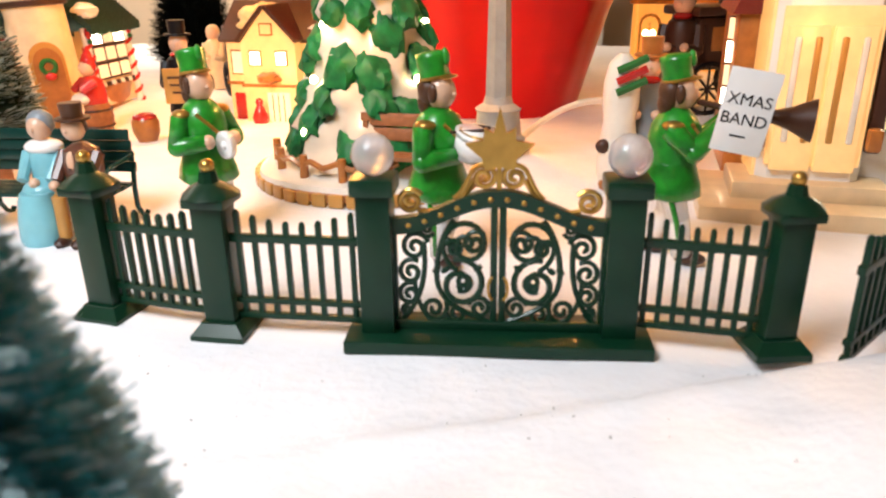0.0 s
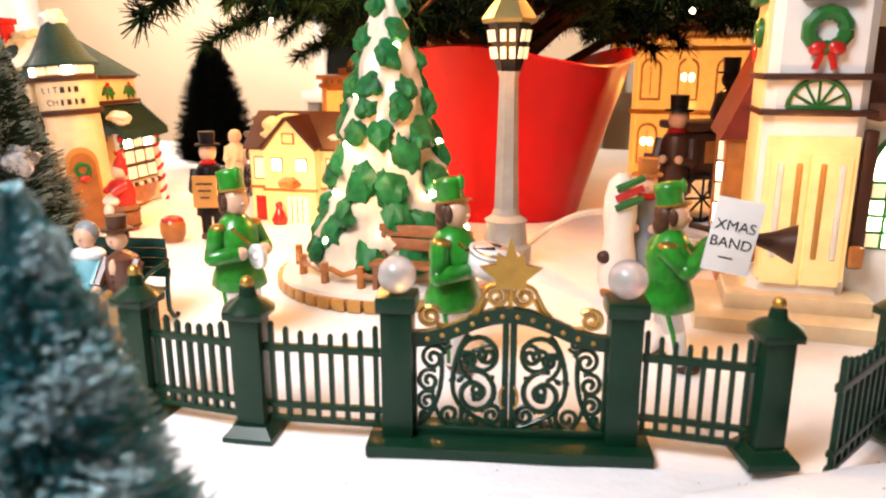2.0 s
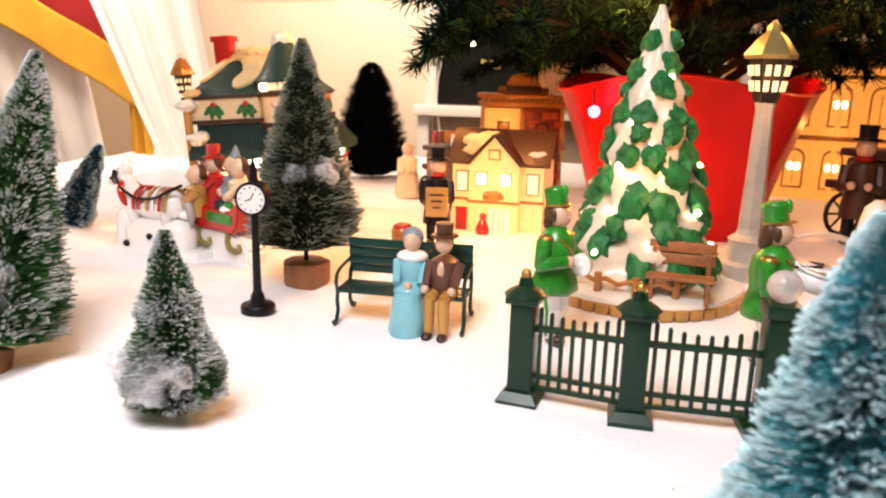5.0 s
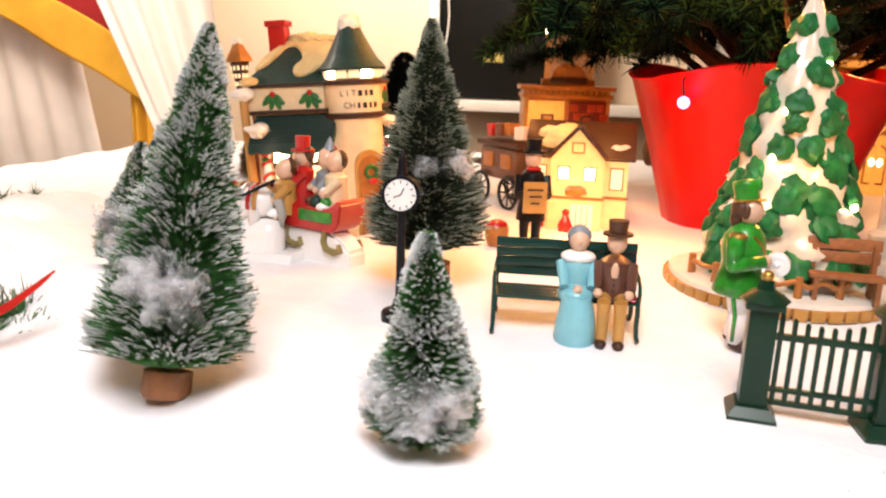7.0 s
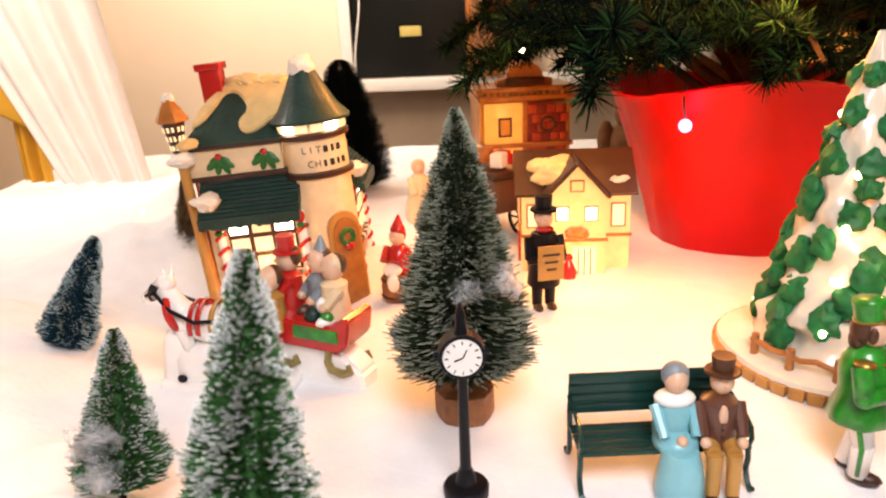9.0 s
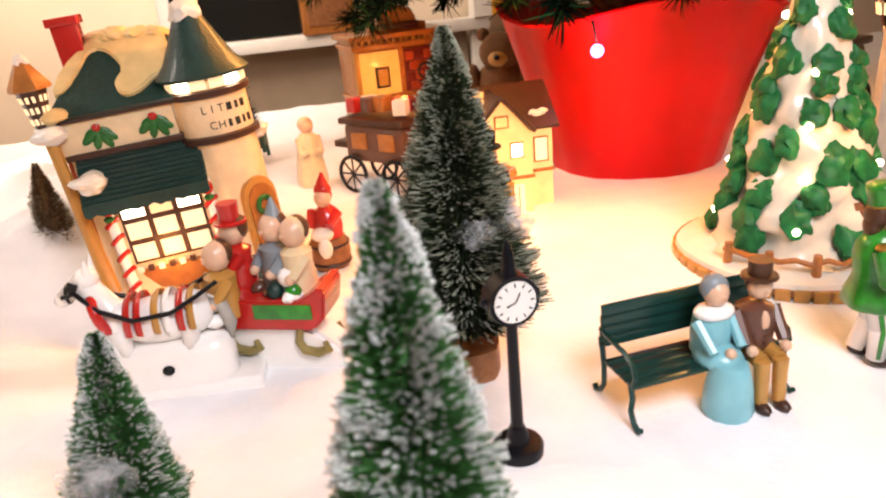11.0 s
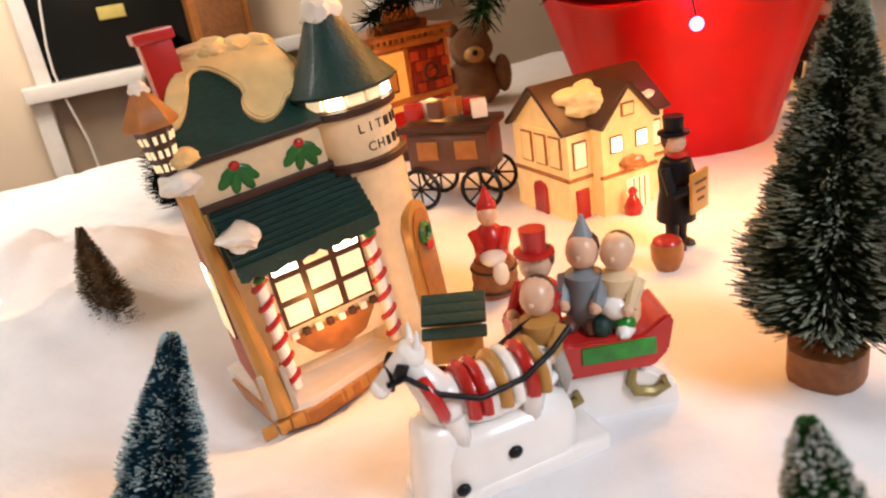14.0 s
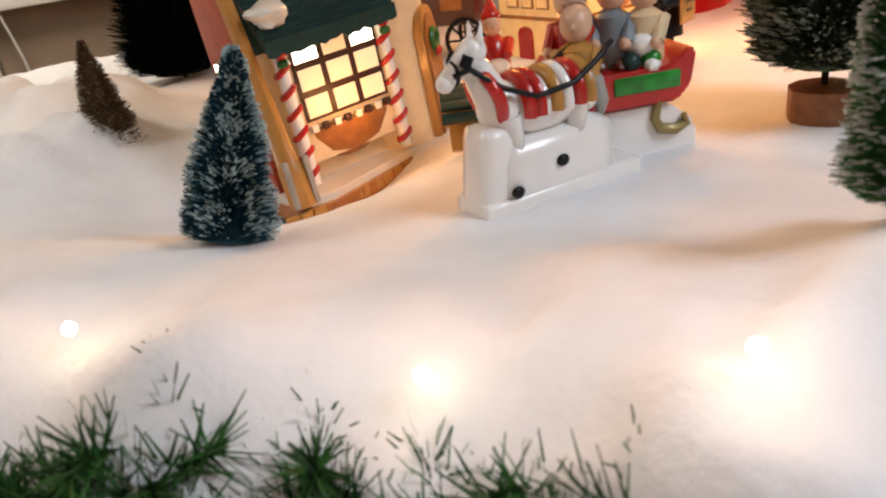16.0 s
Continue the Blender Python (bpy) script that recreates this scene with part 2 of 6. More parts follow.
def soup(name, verts, faces, material, parent=None, slots=None):
    me = bpy.data.meshes.new(name)
    me.from_pydata(verts, [], faces)
    for m in material if isinstance(material, (list, tuple)) else [material]:
        me.materials.append(m)
    if slots is not None:
        me.polygons.foreach_set("material_index", slots)
    ob = new(name, me)
    if parent:
        ob.parent = parent
    return ob


# ---------------------------------------------------------------- ground and room
HILLS = [  # x, y, height, width x, width y
    (0.10, 0.78, 0.012, 0.28, 0.17), (-0.28, 0.52, 0.030, 0.14, 0.13), (-0.07, 0.38, 0.022, 0.10, 0.09),
    (0.47, 0.425, 0.034, 0.11, 0.055), (0.30, 0.36, 0.006, 0.15, 0.05), (-0.52, 0.80, 0.020, 0.10, 0.10),
    (-0.35, 0.945, -0.052, 0.10, 0.075), (-0.47, 1.18, 0.015, 0.16, 0.16), (-0.40, 0.72, 0.006, 0.06, 0.06),
    (0.05, 0.25, 0.02, 0.2, 0.1), (-0.50, 0.56, -0.02, 0.12, 0.12), (0.25, 0.77, 0.012, 0.05, 0.05),
]


MOUNDS = [  # cotton heaped at the edge and behind the shop: x, y, radius, steepness
    (-0.50, 0.70, 0.034, 0.6), (-0.44, 0.665, 0.040, 0.5), (-0.40, 0.62, 0.036, 0.6), (-0.375, 0.572, 0.036, 0.6), (-0.36, 0.64, 0.04, 0.4), (-0.47, 0.72, 0.045, 0.45), (-0.56, 0.78, 0.04, 0.6), (-0.33, 0.56, 0.036, 0.5), (-0.415, 0.565, 0.030, 0.7), (-0.512, 0.690, 0.030, 0.7), (-0.467, 0.628, 0.013, 0.9), (-0.404, 0.538, 0.028, 0.8), (-0.55, 0.86, 0.05, 0.5), (-0.52, 1.06, 0.06, 0.7), (-0.44, 1.10, 0.045, 0.8), (-0.48, 1.25, 0.07, 0.8), (-0.40, 1.20, 0.05, 0.8), (-0.24, 0.48, 0.035, 0.45), (-0.15, 0.44, 0.035, 0.35), (-0.30, 0.54, 0.03, 0.5),
]


def ground_z(x, y):
    z = sum(h * math.exp(-((x - a) / p) ** 2 - ((y - b) / q) ** 2) for a, b, h, p, q in HILLS)
    heap = sum(0.70 * r * f * math.exp(-((x - a) ** 2 + (y - b) ** 2) / (r * r)) for a, b, r, f in MOUNDS)
    z += heap * (1 + 0.35 * noise.noise((x * 30, y * 30, 7.1)) + 0.22 * noise.noise((x * 75, y * 75, 2.2)))
    soft = 0.25 if -0.1 < x < 0.5 and y > 0.45 else 1.0
    ridge = 0.372 + 0.34 * x - y
    if ridge > 0:
        u = min(1.0, ridge / 0.022)
        z += u * u * (3 - 2 * u) * (0.004 + 0.055 * max(0.0, min(x, 0.5) - 0.15)) * max(0.0, 1 - ridge / 0.5)
    return z + soft * (0.005 * noise.noise((x * 12, y * 12, 0.3)) + 0.0022 * noise.noise((x * 38, y * 38, 1.7)) + 0.0007 * noise.noise((x * 110, y * 110, 4.7)))


bm = B()
X0, X1, Y0, Y1, STEP = -0.9, 1.3, 0.0, 1.75, 0.008
nx, ny = round((X1 - X0) / STEP) + 1, round((Y1 - Y0) / STEP) + 1
verts = [(X0 + i * STEP, Y0 + j * STEP, ground_z(X0 + i * STEP, Y0 + j * STEP)) for j in range(ny) for i in range(nx)]
faces = [(j * nx + i, j * nx + i + 1, (j + 1) * nx + i + 1, (j + 1) * nx + i) for j in range(ny - 1) for i in range(nx - 1)]
bm.free()
ground = soup("ground", verts, faces, SNOW)
ground.data.polygons.foreach_set("use_smooth", [True] * len(faces))
tagged(ground, "white cotton snow blanket spread over the table", "snow", kind="structure")


def structure(name, c, s, material, label, category):
    return solo(name, box(B(), c, s), material, label, category, kind="structure")


structure("table", (0.2, 0.9, -0.08), (2.2, 1.9, 0.04), WOOD, "wooden table top hidden below the cotton snow", "table")
structure("floor", (0.3, 0.6, -0.75), (4.2, 4.4, 0.04), TAN_PANEL, "plain tan floor of the room", "floor")
structure("wall_north", (0.3, 2.33, 0.4), (4.2, 0.1, 2.3), WALL_PAINT, "cream painted wall behind the village", "wall")
structure("wall_west", (-1.85, 0.6, 0.4), (0.1, 3.36, 2.3), WALL_PAINT, "cream painted side wall", "wall")
structure("wall_east", (2.45, 0.6, 0.4), (0.1, 3.36, 2.3), WALL_PAINT, "cream painted side wall", "wall")
structure("wall_south", (0.3, -1.13, 0.4), (4.2, 0.1, 2.3), WALL_PAINT, "cream painted wall", "wall")
structure("ceiling", (0.3, 0.6, 1.6), (4.2, 3.56, 0.1), WHITE_PAINT, "plain white ceiling", "ceiling")

window = thing("window_1", (-0.02, 2.26, 0.0), "dark night window with a white frame and sill", "window", kind="structure")
part("pane", box(B(), (-0.205, 0.0, 0.38), (0.31, 0.01, 0.56)), DARK_GLASS, window, "dark glass pane")
part("window_sill", box(B(), (0.0, -0.03, 0.082), (0.84, 0.06, 0.03), 0.004), WHITE_PAINT, window)
for sx in (-0.375, -0.035):
    part("window_frame", box(B(), (sx, -0.01, 0.38), (0.03, 0.03, 0.58), 0.003), WHITE_PAINT, window)
part("panel", box(B(), (0.0, 0.0, -0.15), (0.74, 0.012, 0.43)), TAN_PANEL, window, "tan panel below the sill")
for sx in (-0.395, 0.395):
    part("post", box(B(), (sx, -0.02, -0.15), (0.035, 0.03, 0.43), 0.003), WHITE_PAINT, window)
for fx, fw in ((-0.86, 0.34), (-0.50, 0.20)):
    pic = thing("picture_frame", (fx, 2.27, 0.42), "dark wooden picture frame hanging on the cream wall", "picture", "pictures on the wall")
    part("frame", box(B(), (0, 0, 0.11), (fw, 0.02, 0.24), 0.004), WOOD, pic)
    part("mount", box(B(), (0, -0.0105, 0.11), (fw - 0.05, 0.004, 0.19), 0.001), TAN_PANEL, pic, "plain tan mount")
part("sticker", box(B(), (-0.205, -0.008, 0.215), (0.055, 0.004, 0.026), 0.001), mat("yellow_sticker", (0.62, 0.50, 0.14), 0.6, vary=0.15), window, "small yellow paper sticker")
crate = thing("wooden_box", (-0.015, 2.215, 0.097), "orange-brown wooden box standing on the window sill", "box")
part("body", box(B(), (0, 0, 0.13), (0.13, 0.05, 0.26), 0.003), ORANGE_BROWN, crate)
part("front_panel", box(B(), (0, -0.0265, 0.13), (0.10, 0.004, 0.22), 0.002), WOOD, crate, "recessed brown wooden panel")
parcel = thing("gift_box", (0.45, 2.215, 0.097), "white gift box with gold and purple bands on the sill", "gift box")
part("body", box(B(), (0, 0, 0.085), (0.19, 0.05, 0.17), 0.004), WHITE_PAINT, parcel)
part("lid", box(B(), (0, 0, 0.182), (0.205, 0.056, 0.024), 0.004), WHITE_PAINT, parcel)
part("band", box(B(), (-0.03, -0.0265, 0.085), (0.034, 0.004, 0.165), 0.001), YELLOW_CLOTH, parcel, "gold paper band")
part("band", box(B(), (0.035, -0.0265, 0.10), (0.022, 0.004, 0.10), 0.001), mat("purple_paper", (0.22, 0.08, 0.40), 0.5, vary=0.2), parcel, "purple paper band")
cord = [(-0.36 + 0.012 * math.sin(i * 0.8), 2.21, 0.42 - 0.05 * i) for i in range(12)]
solo("cable", sweep(B(), cord, 0.0025), WHITE_PAINT, "thin white cord hanging beside the window", "cable")


def curtain(name, x0, x1, y, z0, z1, lean, material, label, folds, depth, flare=-0.25, slope=0.0):
    bm = B()
    n, k = 60, 14
    grid = []
    for j in range(k + 1):
        v = j / k
        row = []
        for i in range(n + 1):
            u = i / n
            x = x0 + (x1 - x0) * u * (1 + flare * v) + lean * v
            row.append(bm.verts.new((x, y + depth * math.sin(u * folds * 6.28 + 0.6 * v), z0 + (z1 - z0) * v + slope * (x1 - x))))
        grid.append(row)
    for j in range(k):
        for i in range(n):
            bm.faces.new((grid[j][i], grid[j][i + 1], grid[j + 1][i + 1], grid[j + 1][i]))
    ob = solo(name, bm, material, label, "curtain")
    mod = ob.modifiers.new("thickness", "SOLIDIFY")
    mod.thickness = 0.004
    return ob


curtain("curtain", -0.671, -0.608, 1.5, -0.3, 0.75, -0.46, CURTAIN, "sheer white curtain hanging in soft folds", 4, 0.010, 5.0)
curtain("curtain", -0.894, -0.835, 1.54, -0.3, 0.20, 0.0, YELLOW_CLOTH, "narrow yellow curtain edge behind the sheer one", 2, 0.01)
curtain("curtain", -1.5, -0.95, 1.6, -0.35, 0.9, -0.08, CURTAIN, "sheer white curtain before the daylit window", 7, 0.006)
curtain("valance", -1.5, -0.835, 1.525, 0.085, 0.185, 0.0, YELLOW_CLOTH, "draped yellow valance cloth", 4, 0.005, 0.0, 0.52)
curtain("valance", -1.5, -0.845, 1.545, 0.16, 0.50, 0.0, RED_CLOTH, "draped dark red valance cloth", 4, 0.005, 0.0, 0.55)


# ---------------------------------------------------------------- fence and gate
def fence_post(at, turn, label="dark green plastic fence post with a gold ball finial", scale=1.0):
    t = thing("fence_post", at, label, "fence post", "posts along the fence", turn, scale)
    bm = B()
    lathe(bm, [(0.0168, 0), (0.0168, 0.003), (0.0115, 0.0075), (0.0115, 0.008)], 4)
    bmesh.ops.rotate(bm, verts=bm.verts, cent=(0, 0, 0), matrix=Matrix.Rotation(radians(45), 3, "Z"))
    part("foot", bm, GREEN_PLASTIC, t)
    part("shaft", box(B(), (0, 0, 0.0335), (0.0135, 0.0135, 0.052), 0.0008), GREEN_PLASTIC, t)
    bm = B()
    box(bm, (0, 0, 0.0615), (0.0185, 0.0185, 0.004), 0.0008)
    lathe(bm, [(0.0125, 0.0635), (0.009, 0.0665), (0.0045, 0.069), (0.0035, 0.0735)], 8)
    part("cap", bm, GREEN_PLASTIC, t)
    part("finial", ball(B(), (0, 0, 0.0755), 0.0031), GOLD, t, "small gold ball")
    return t


def fence_panel(a, b, count=8, z=0.0):
    """A picket panel from a to b, its picket tops dipping towards the middle."""
    a, b = Vector((*a, z)), Vector((*b, z))
    d = b - a
    w = d.length
    t = thing("picket_fence", a, "dark green picket fence panel with thin uprights", "fence", "picket panels of the fence",
              math.degrees(math.atan2(d.y, d.x)))
    for h, s in ((0.045, 0.0036), (0.0165, 0.0026), (0.0095, 0.0026)):
        part("rail", box(B(), (w / 2, 0, h), (w, 0.0032, s), 0.0005), GREEN_PLASTIC, t)
    for i in range(count):
        u = (i + 0.5) / count
        top = 0.0515 + 0.0065 * (2 * u - 1) ** 2
        bm = box(B(), (w * u, 0, (top + 0.008) / 2), (0.0023, 0.0026, top - 0.008), 0.0004)
        ball(bm, (w * u, 0, top), (0.00115, 0.0013, 0.0012), 6)
        part("picket", bm, GREEN_PLASTIC, t)
    return t


def spiral(cx, cz, r, turns, start, sign=1, r_end=0.0008, n=36):
    return [(cx + (r + (r_end - r) * i / n) * math.cos(start + sign * turns * 2 * math.pi * i / n), 0,
             cz + (r + (r_end - r) * i / n) * math.sin(start + sign * turns * 2 * math.pi * i / n)) for i in range(n + 1)]


def bez(p0, p1, p2, p3, n=14):
    out = []
    for i in range(n + 1):
        u = i / n
        w = ((1 - u) ** 3, 3 * u * (1 - u) ** 2, 3 * u * u * (1 - u), u ** 3)
        out.append((sum(k * p[0] for k, p in zip(w, (p0, p1, p2, p3))), 0, sum(k * p[1] for k, p in zip(w, (p0, p1, p2, p3)))))
    return out


def garden_gate(at, turn):
    g = thing("garden_gate", at, "dark green ornamental double gate with gold scroll crest and crystal balls", "gate", turn=turn, scale=0.965)
    bm = box(B(), (0, 0, 0.003), (0.131, 0.032, 0.006), 0.0012)
    part("base_plate", bm, GREEN_PLASTIC, g)
    for s in (-1, 1):
        x = s * 0.0515
        p = part("pillar", box(B(), (x, 0, 0.0370), (0.0145, 0.0145, 0.064), 0.0008), GREEN_PLASTIC, g)
        part("cap", box(B(), (x, 0, 0.0715), (0.0185, 0.0185, 0.0075), 0.0014), GREEN_PLASTIC, p)
        part("ball", ball(B(), (x, 0, 0.0838), 0.0088, 20), CRYSTAL, p, "frosted clear crystal ball")

    def arch(x):
        return 0.0535 + 0.0125 * (0.5 + 0.5 * math.cos(math.pi * min(1, abs(x) / 0.044)))
    bm = B()
    n = 28
    xs = [-0.0443 + 0.0886 * i / n for i in range(n + 1)]
    slab(bm, [(x, arch(x) - 0.0035) for x in xs] + [(x, arch(x) + 0.0035) for x in reversed(xs)], -0.0025, 0.0025)
    part("top_rail", bm, GREEN_PLASTIC, g)
    for i in range(12):
        x = -0.0375 + 0.075 * i / 11
        part("rivet", ball(B(), (x, -0.0026, arch(x)), (0.0012, 0.0008, 0.0012), 8), GOLD, g)
    part("bottom_rail", box(B(), (0, 0, 0.0082), (0.0886, 0.005, 0.0044), 0.0005), GREEN_PLASTIC, g)
    for s in (-1, 1):
        leaf = part("gate_leaf", box(B(), (s * 0.0018, 0, 0.0355), (0.003, 0.004, 0.056), 0.0004), GREEN_PLASTIC, g)
        part("side_bar", box(B(), (s * 0.0437, 0, 0.032), (0.0016, 0.004, 0.048), 0.0004), GREEN_PLASTIC, leaf)
        curves = [
            (spiral(0.0132, 0.0460, 0.0112, 1.9, -1.2, 1), 0.00085), (spiral(0.0098, 0.0468, 0.0052, 1.4, 2.4, -1), 0.0008),
            (spiral(0.0185, 0.0445, 0.0036, 1.5, 0.4, 1), 0.0008),
            (spiral(0.0160, 0.0295, 0.0108, 1.7, 1.3, 1), 0.00095), (spiral(0.0148, 0.0305, 0.0042, 1.3, -1.0, -1), 0.0008),
            (bez((0.003, 0.0135), (0.012, 0.017), (0.026, 0.02), (0.0262, 0.033)), 0.0009),
            (bez((0.0262, 0.033), (0.0262, 0.041), (0.024, 0.05), (0.0185, 0.056)), 0.0009),
            (spiral(0.0078, 0.0195, 0.005, 1.6, 0.3, 1), 0.0008), (spiral(0.0180, 0.0170, 0.0052, 1.6, 1.8, -1), 0.0008),
            (spiral(0.0275, 0.0190, 0.0058, 1.7, 2.6, 1), 0.0008), (bez((0.0415, 0.014), (0.033, 0.022), (0.03, 0.034), (0.0315, 0.047)), 0.0009),
            (spiral(0.0352, 0.0450, 0.0060, 1.7, 2.8, -1), 0.0008), (spiral(0.0372, 0.0345, 0.0055, 1.6, 2.2, -1), 0.0008),
            (spiral(0.0380, 0.0250, 0.0050, 1.6, 2.0, -1), 0.0008), (spiral(0.0302, 0.0525, 0.0036, 1.4, 3.6, 1), 0.0007),
            (spiral(0.0392, 0.018, 0.0026, 1.4, 2.0, -1), 0.0007), (bez((0.0285, 0.014), (0.033, 0.017), (0.036, 0.025), (0.0355, 0.031)), 0.0008),
        ]
        for pts, r in curves:
            part("scroll", sweep(B(), [(s * x, y, 0.056 - (0.056 - z) * 1.10) for x, y, z in pts], r * 1.45, 6), GREEN_PLASTIC, leaf)
        for cx, cz in ((0.0225, 0.0335), (0.0085, 0.0345), (0.0215, 0.0465), (0.0262, 0.0335)):
            part("leaf_ornament", ball(B(), (s * cx, 0, cz), (0.0022, 0.0012, 0.0014), 8, rot=(0, s * 40, 0)), GREEN_PLASTIC, leaf)
        ring = [(s * 0.0022 + s * 0.0019 * math.cos(a), -0.0032, 0.0265 + 0.0052 * math.sin(a)) for a in [i * math.pi / 8 for i in range(-4, 5)]]
        part("handle", sweep(B(), ring, 0.00065), GOLD, leaf, "gold pull handle")
        crest = spiral(s * 0.0062, 0.0745, 0.0056, 1.8, math.pi / 2 - s * 1.2, s)
        part("gold_scroll", sweep(B(), crest, 0.0012), GOLD, g, "gold scroll")
        part("gold_scroll", sweep(B(), spiral(s * 0.0365, 0.0640, 0.0054, 1.8, math.pi / 2 + s * 1.0, -s), 0.0012), GOLD, g, "gold scroll")
        part("gold_scroll", sweep(B(), [(s * x, 0, z) for x, _, z in bez((0.0105, 0.0735), (0.016, 0.062), (0.024, 0.058), (0.0335, 0.0605))], 0.0012), GOLD, g, "gold scroll")
        part("gold_scroll", sweep(B(), [(s * x, 0, z) for x, _, z in bez((0.0065, 0.080), (0.013, 0.079), (0.012, 0.070), (0.0185, 0.0655))], 0.0010), GOLD, g, "gold scroll")
    star = []
    for ang, r in ((270, 0.0045), (312, 0.0075), (345, 0.0062), (15, 0.0120), (38, 0.0070), (58, 0.0098), (72, 0.0070), (90, 0.0150), (108, 0.0070), (122, 0.0098), (142, 0.0070), (165, 0.0120), (195, 0.0062), (228, 0.0075)):
        star.append((1.2 * r * math.cos(radians(ang)), 0.0845 + 1.25 * r * math.sin(radians(ang))))
    part("crest_stem", box(B(), (0, 0, 0.0735), (0.0022, 0.002, 0.017), 0.0005), GOLD, g, "gold stem")
    part("crest_star", slab(B(), star, -0.0012, 0.0012), GOLD, g, "gold leaf-shaped star")
    return g


garden_gate((0.2645, 0.519, 0.001), 4.5)
fence_post((0.1455, 0.514, 0.0), 0)
fence_post((0.0845, 0.523, 0.0), -8)
fence_post((0.374, 0.517, 0.006), 12, scale=0.93)
fence_panel((0.152, 0.514), (0.208, 0.515), 8)
fence_panel((0.091, 0.522), (0.139, 0.515), 8)
fence_panel((0.321, 0.523), (0.368, 0.518), 8, 0.002)
fence_post((0.437, 0.553, 0.006), 25, scale=0.93)
fence_panel((0.393, 0.497), (0.434, 0.548), 9, 0.004)
fence_panel((0.442, 0.556), (0.500, 0.60), 9, 0.004)


# ---------------------------------------------------------------- brush trees
def brush_tree(at, h, r, needle, frost, label, count=3000, tilt=(0, 0), pot=None, lean=0.0, shape=0.9, tufts=0, seed=1, trunk=0.02, frosted=0.3):
    """A bottle-brush tree: a wire trunk, thousands of bristles, white frost on many tips, cotton caught in it."""
    rnd = random.Random(seed)
    t = thing("bottle_brush_tree", at, label, "miniature tree", "bottle-brush trees")
    t.rotation_euler = (radians(tilt[0]), radians(tilt[1]), 0)
    z0 = trunk
    part("trunk", rod(B(), (0, 0, 0.0), (0, 0, h * 0.9), 0.0022, 0.0008, 8), BARK, t, "twisted brown wire trunk")
    if pot:
        bm = B()
        lathe(bm, [(pot * 0.86, 0), (pot, pot * 0.25), (pot, pot * 1.15), (pot * 0.9, pot * 1.2), (pot * 0.2, pot * 1.22)], 14,
              wobble=lambda a, z: 1 + 0.04 * math.sin(5 * a))
        part("wooden_base", bm, WOOD, t, "round brown wooden base")

    def radius(v):
        return r * ((1 - v) ** shape) * (1.0 if v > 0.08 else 0.82 + 2.2 * v) + 0.0025
    verts, faces = [], []
    fverts, ffaces = [], []
    wide = 0.0003 + 0.0030 * r
    for i in range(int(count * 0.75)):
        v = rnd.random() ** 1.12
        a = rnd.random() * 2 * math.pi
        z = z0 + (h - z0) * v
        o = Vector((math.cos(a), math.sin(a), 0))
        s = Vector((-math.sin(a), math.cos(a), 0))
        rad = radius(v)
        clump = noise.noise((o.x * rad * 95 + seed, o.y * rad * 95, z * 80)) + 0.5 * noise.noise((o.x * rad * 240, o.y * rad * 240 + seed, z * 200))
        big = rad * (0.80 + 0.26 * rnd.random() + 0.20 * clump)
        p = o * big * 0.35 + Vector((0, 0, z))
        q = o * big + s * rad * rnd.gauss(0, 0.06) + Vector((0, 0, z + (0.10 + 0.40 * rnd.random()) * big * 0.6))
        w = wide * (0.55 + 0.8 * rnd.random())
        k = len(verts)
        up_v = Vector((0, 0, w))
        verts += [p - s * w, p + s * w, q + s * w * 0.45, q - s * w * 0.45, p - up_v, p + up_v, q + up_v * 0.45, q - up_v * 0.45]
        faces += [(k, k + 1, k + 2, k + 3), (k + 4, k + 5, k + 6, k + 7)]
        if rnd.random() < (frosted if clump > 0.10 else frosted * 0.16):
            k = len(fverts)
            w *= rnd.uniform(1.0, 1.9)
            b = p.lerp(q, rnd.uniform(0.70, 0.86))
            c = q + (q - b).normalized() * 0.0006
            fverts += [b - s * w, b + s * w, c + s * w * 0.7, c - s * w * 0.7, b - up_v, b + up_v, c + up_v * 0.7, c - up_v * 0.7]
            ffaces += [(k, k + 1, k + 2, k + 3), (k + 4, k + 5, k + 6, k + 7)]
    crown = soup("crown", verts, faces, needle, t)
    soup("frost", fverts, ffaces, frost, t)
    bm = B()
    lathe(bm, [(radius(v) * 0.55, z0 + (h - z0) * v) for v in (0.0, 0.1, 0.3, 0.5, 0.7, 0.85, 0.92)], 12)
    part("core", bm, needle, t)
    for i in range(tufts):
        v = rnd.uniform(0.12, 0.42)
        a = rnd.uniform(-2.6, -0.4)
        cotton_tuft((math.cos(a) * radius(v) * 0.8, math.sin(a) * radius(v) * 0.8, z0 + (h - z0) * v), r * rnd.uniform(0.30, 0.46) * (0.55 if r > 0.04 else 1.0), seed * 10 + i, t)
    return t


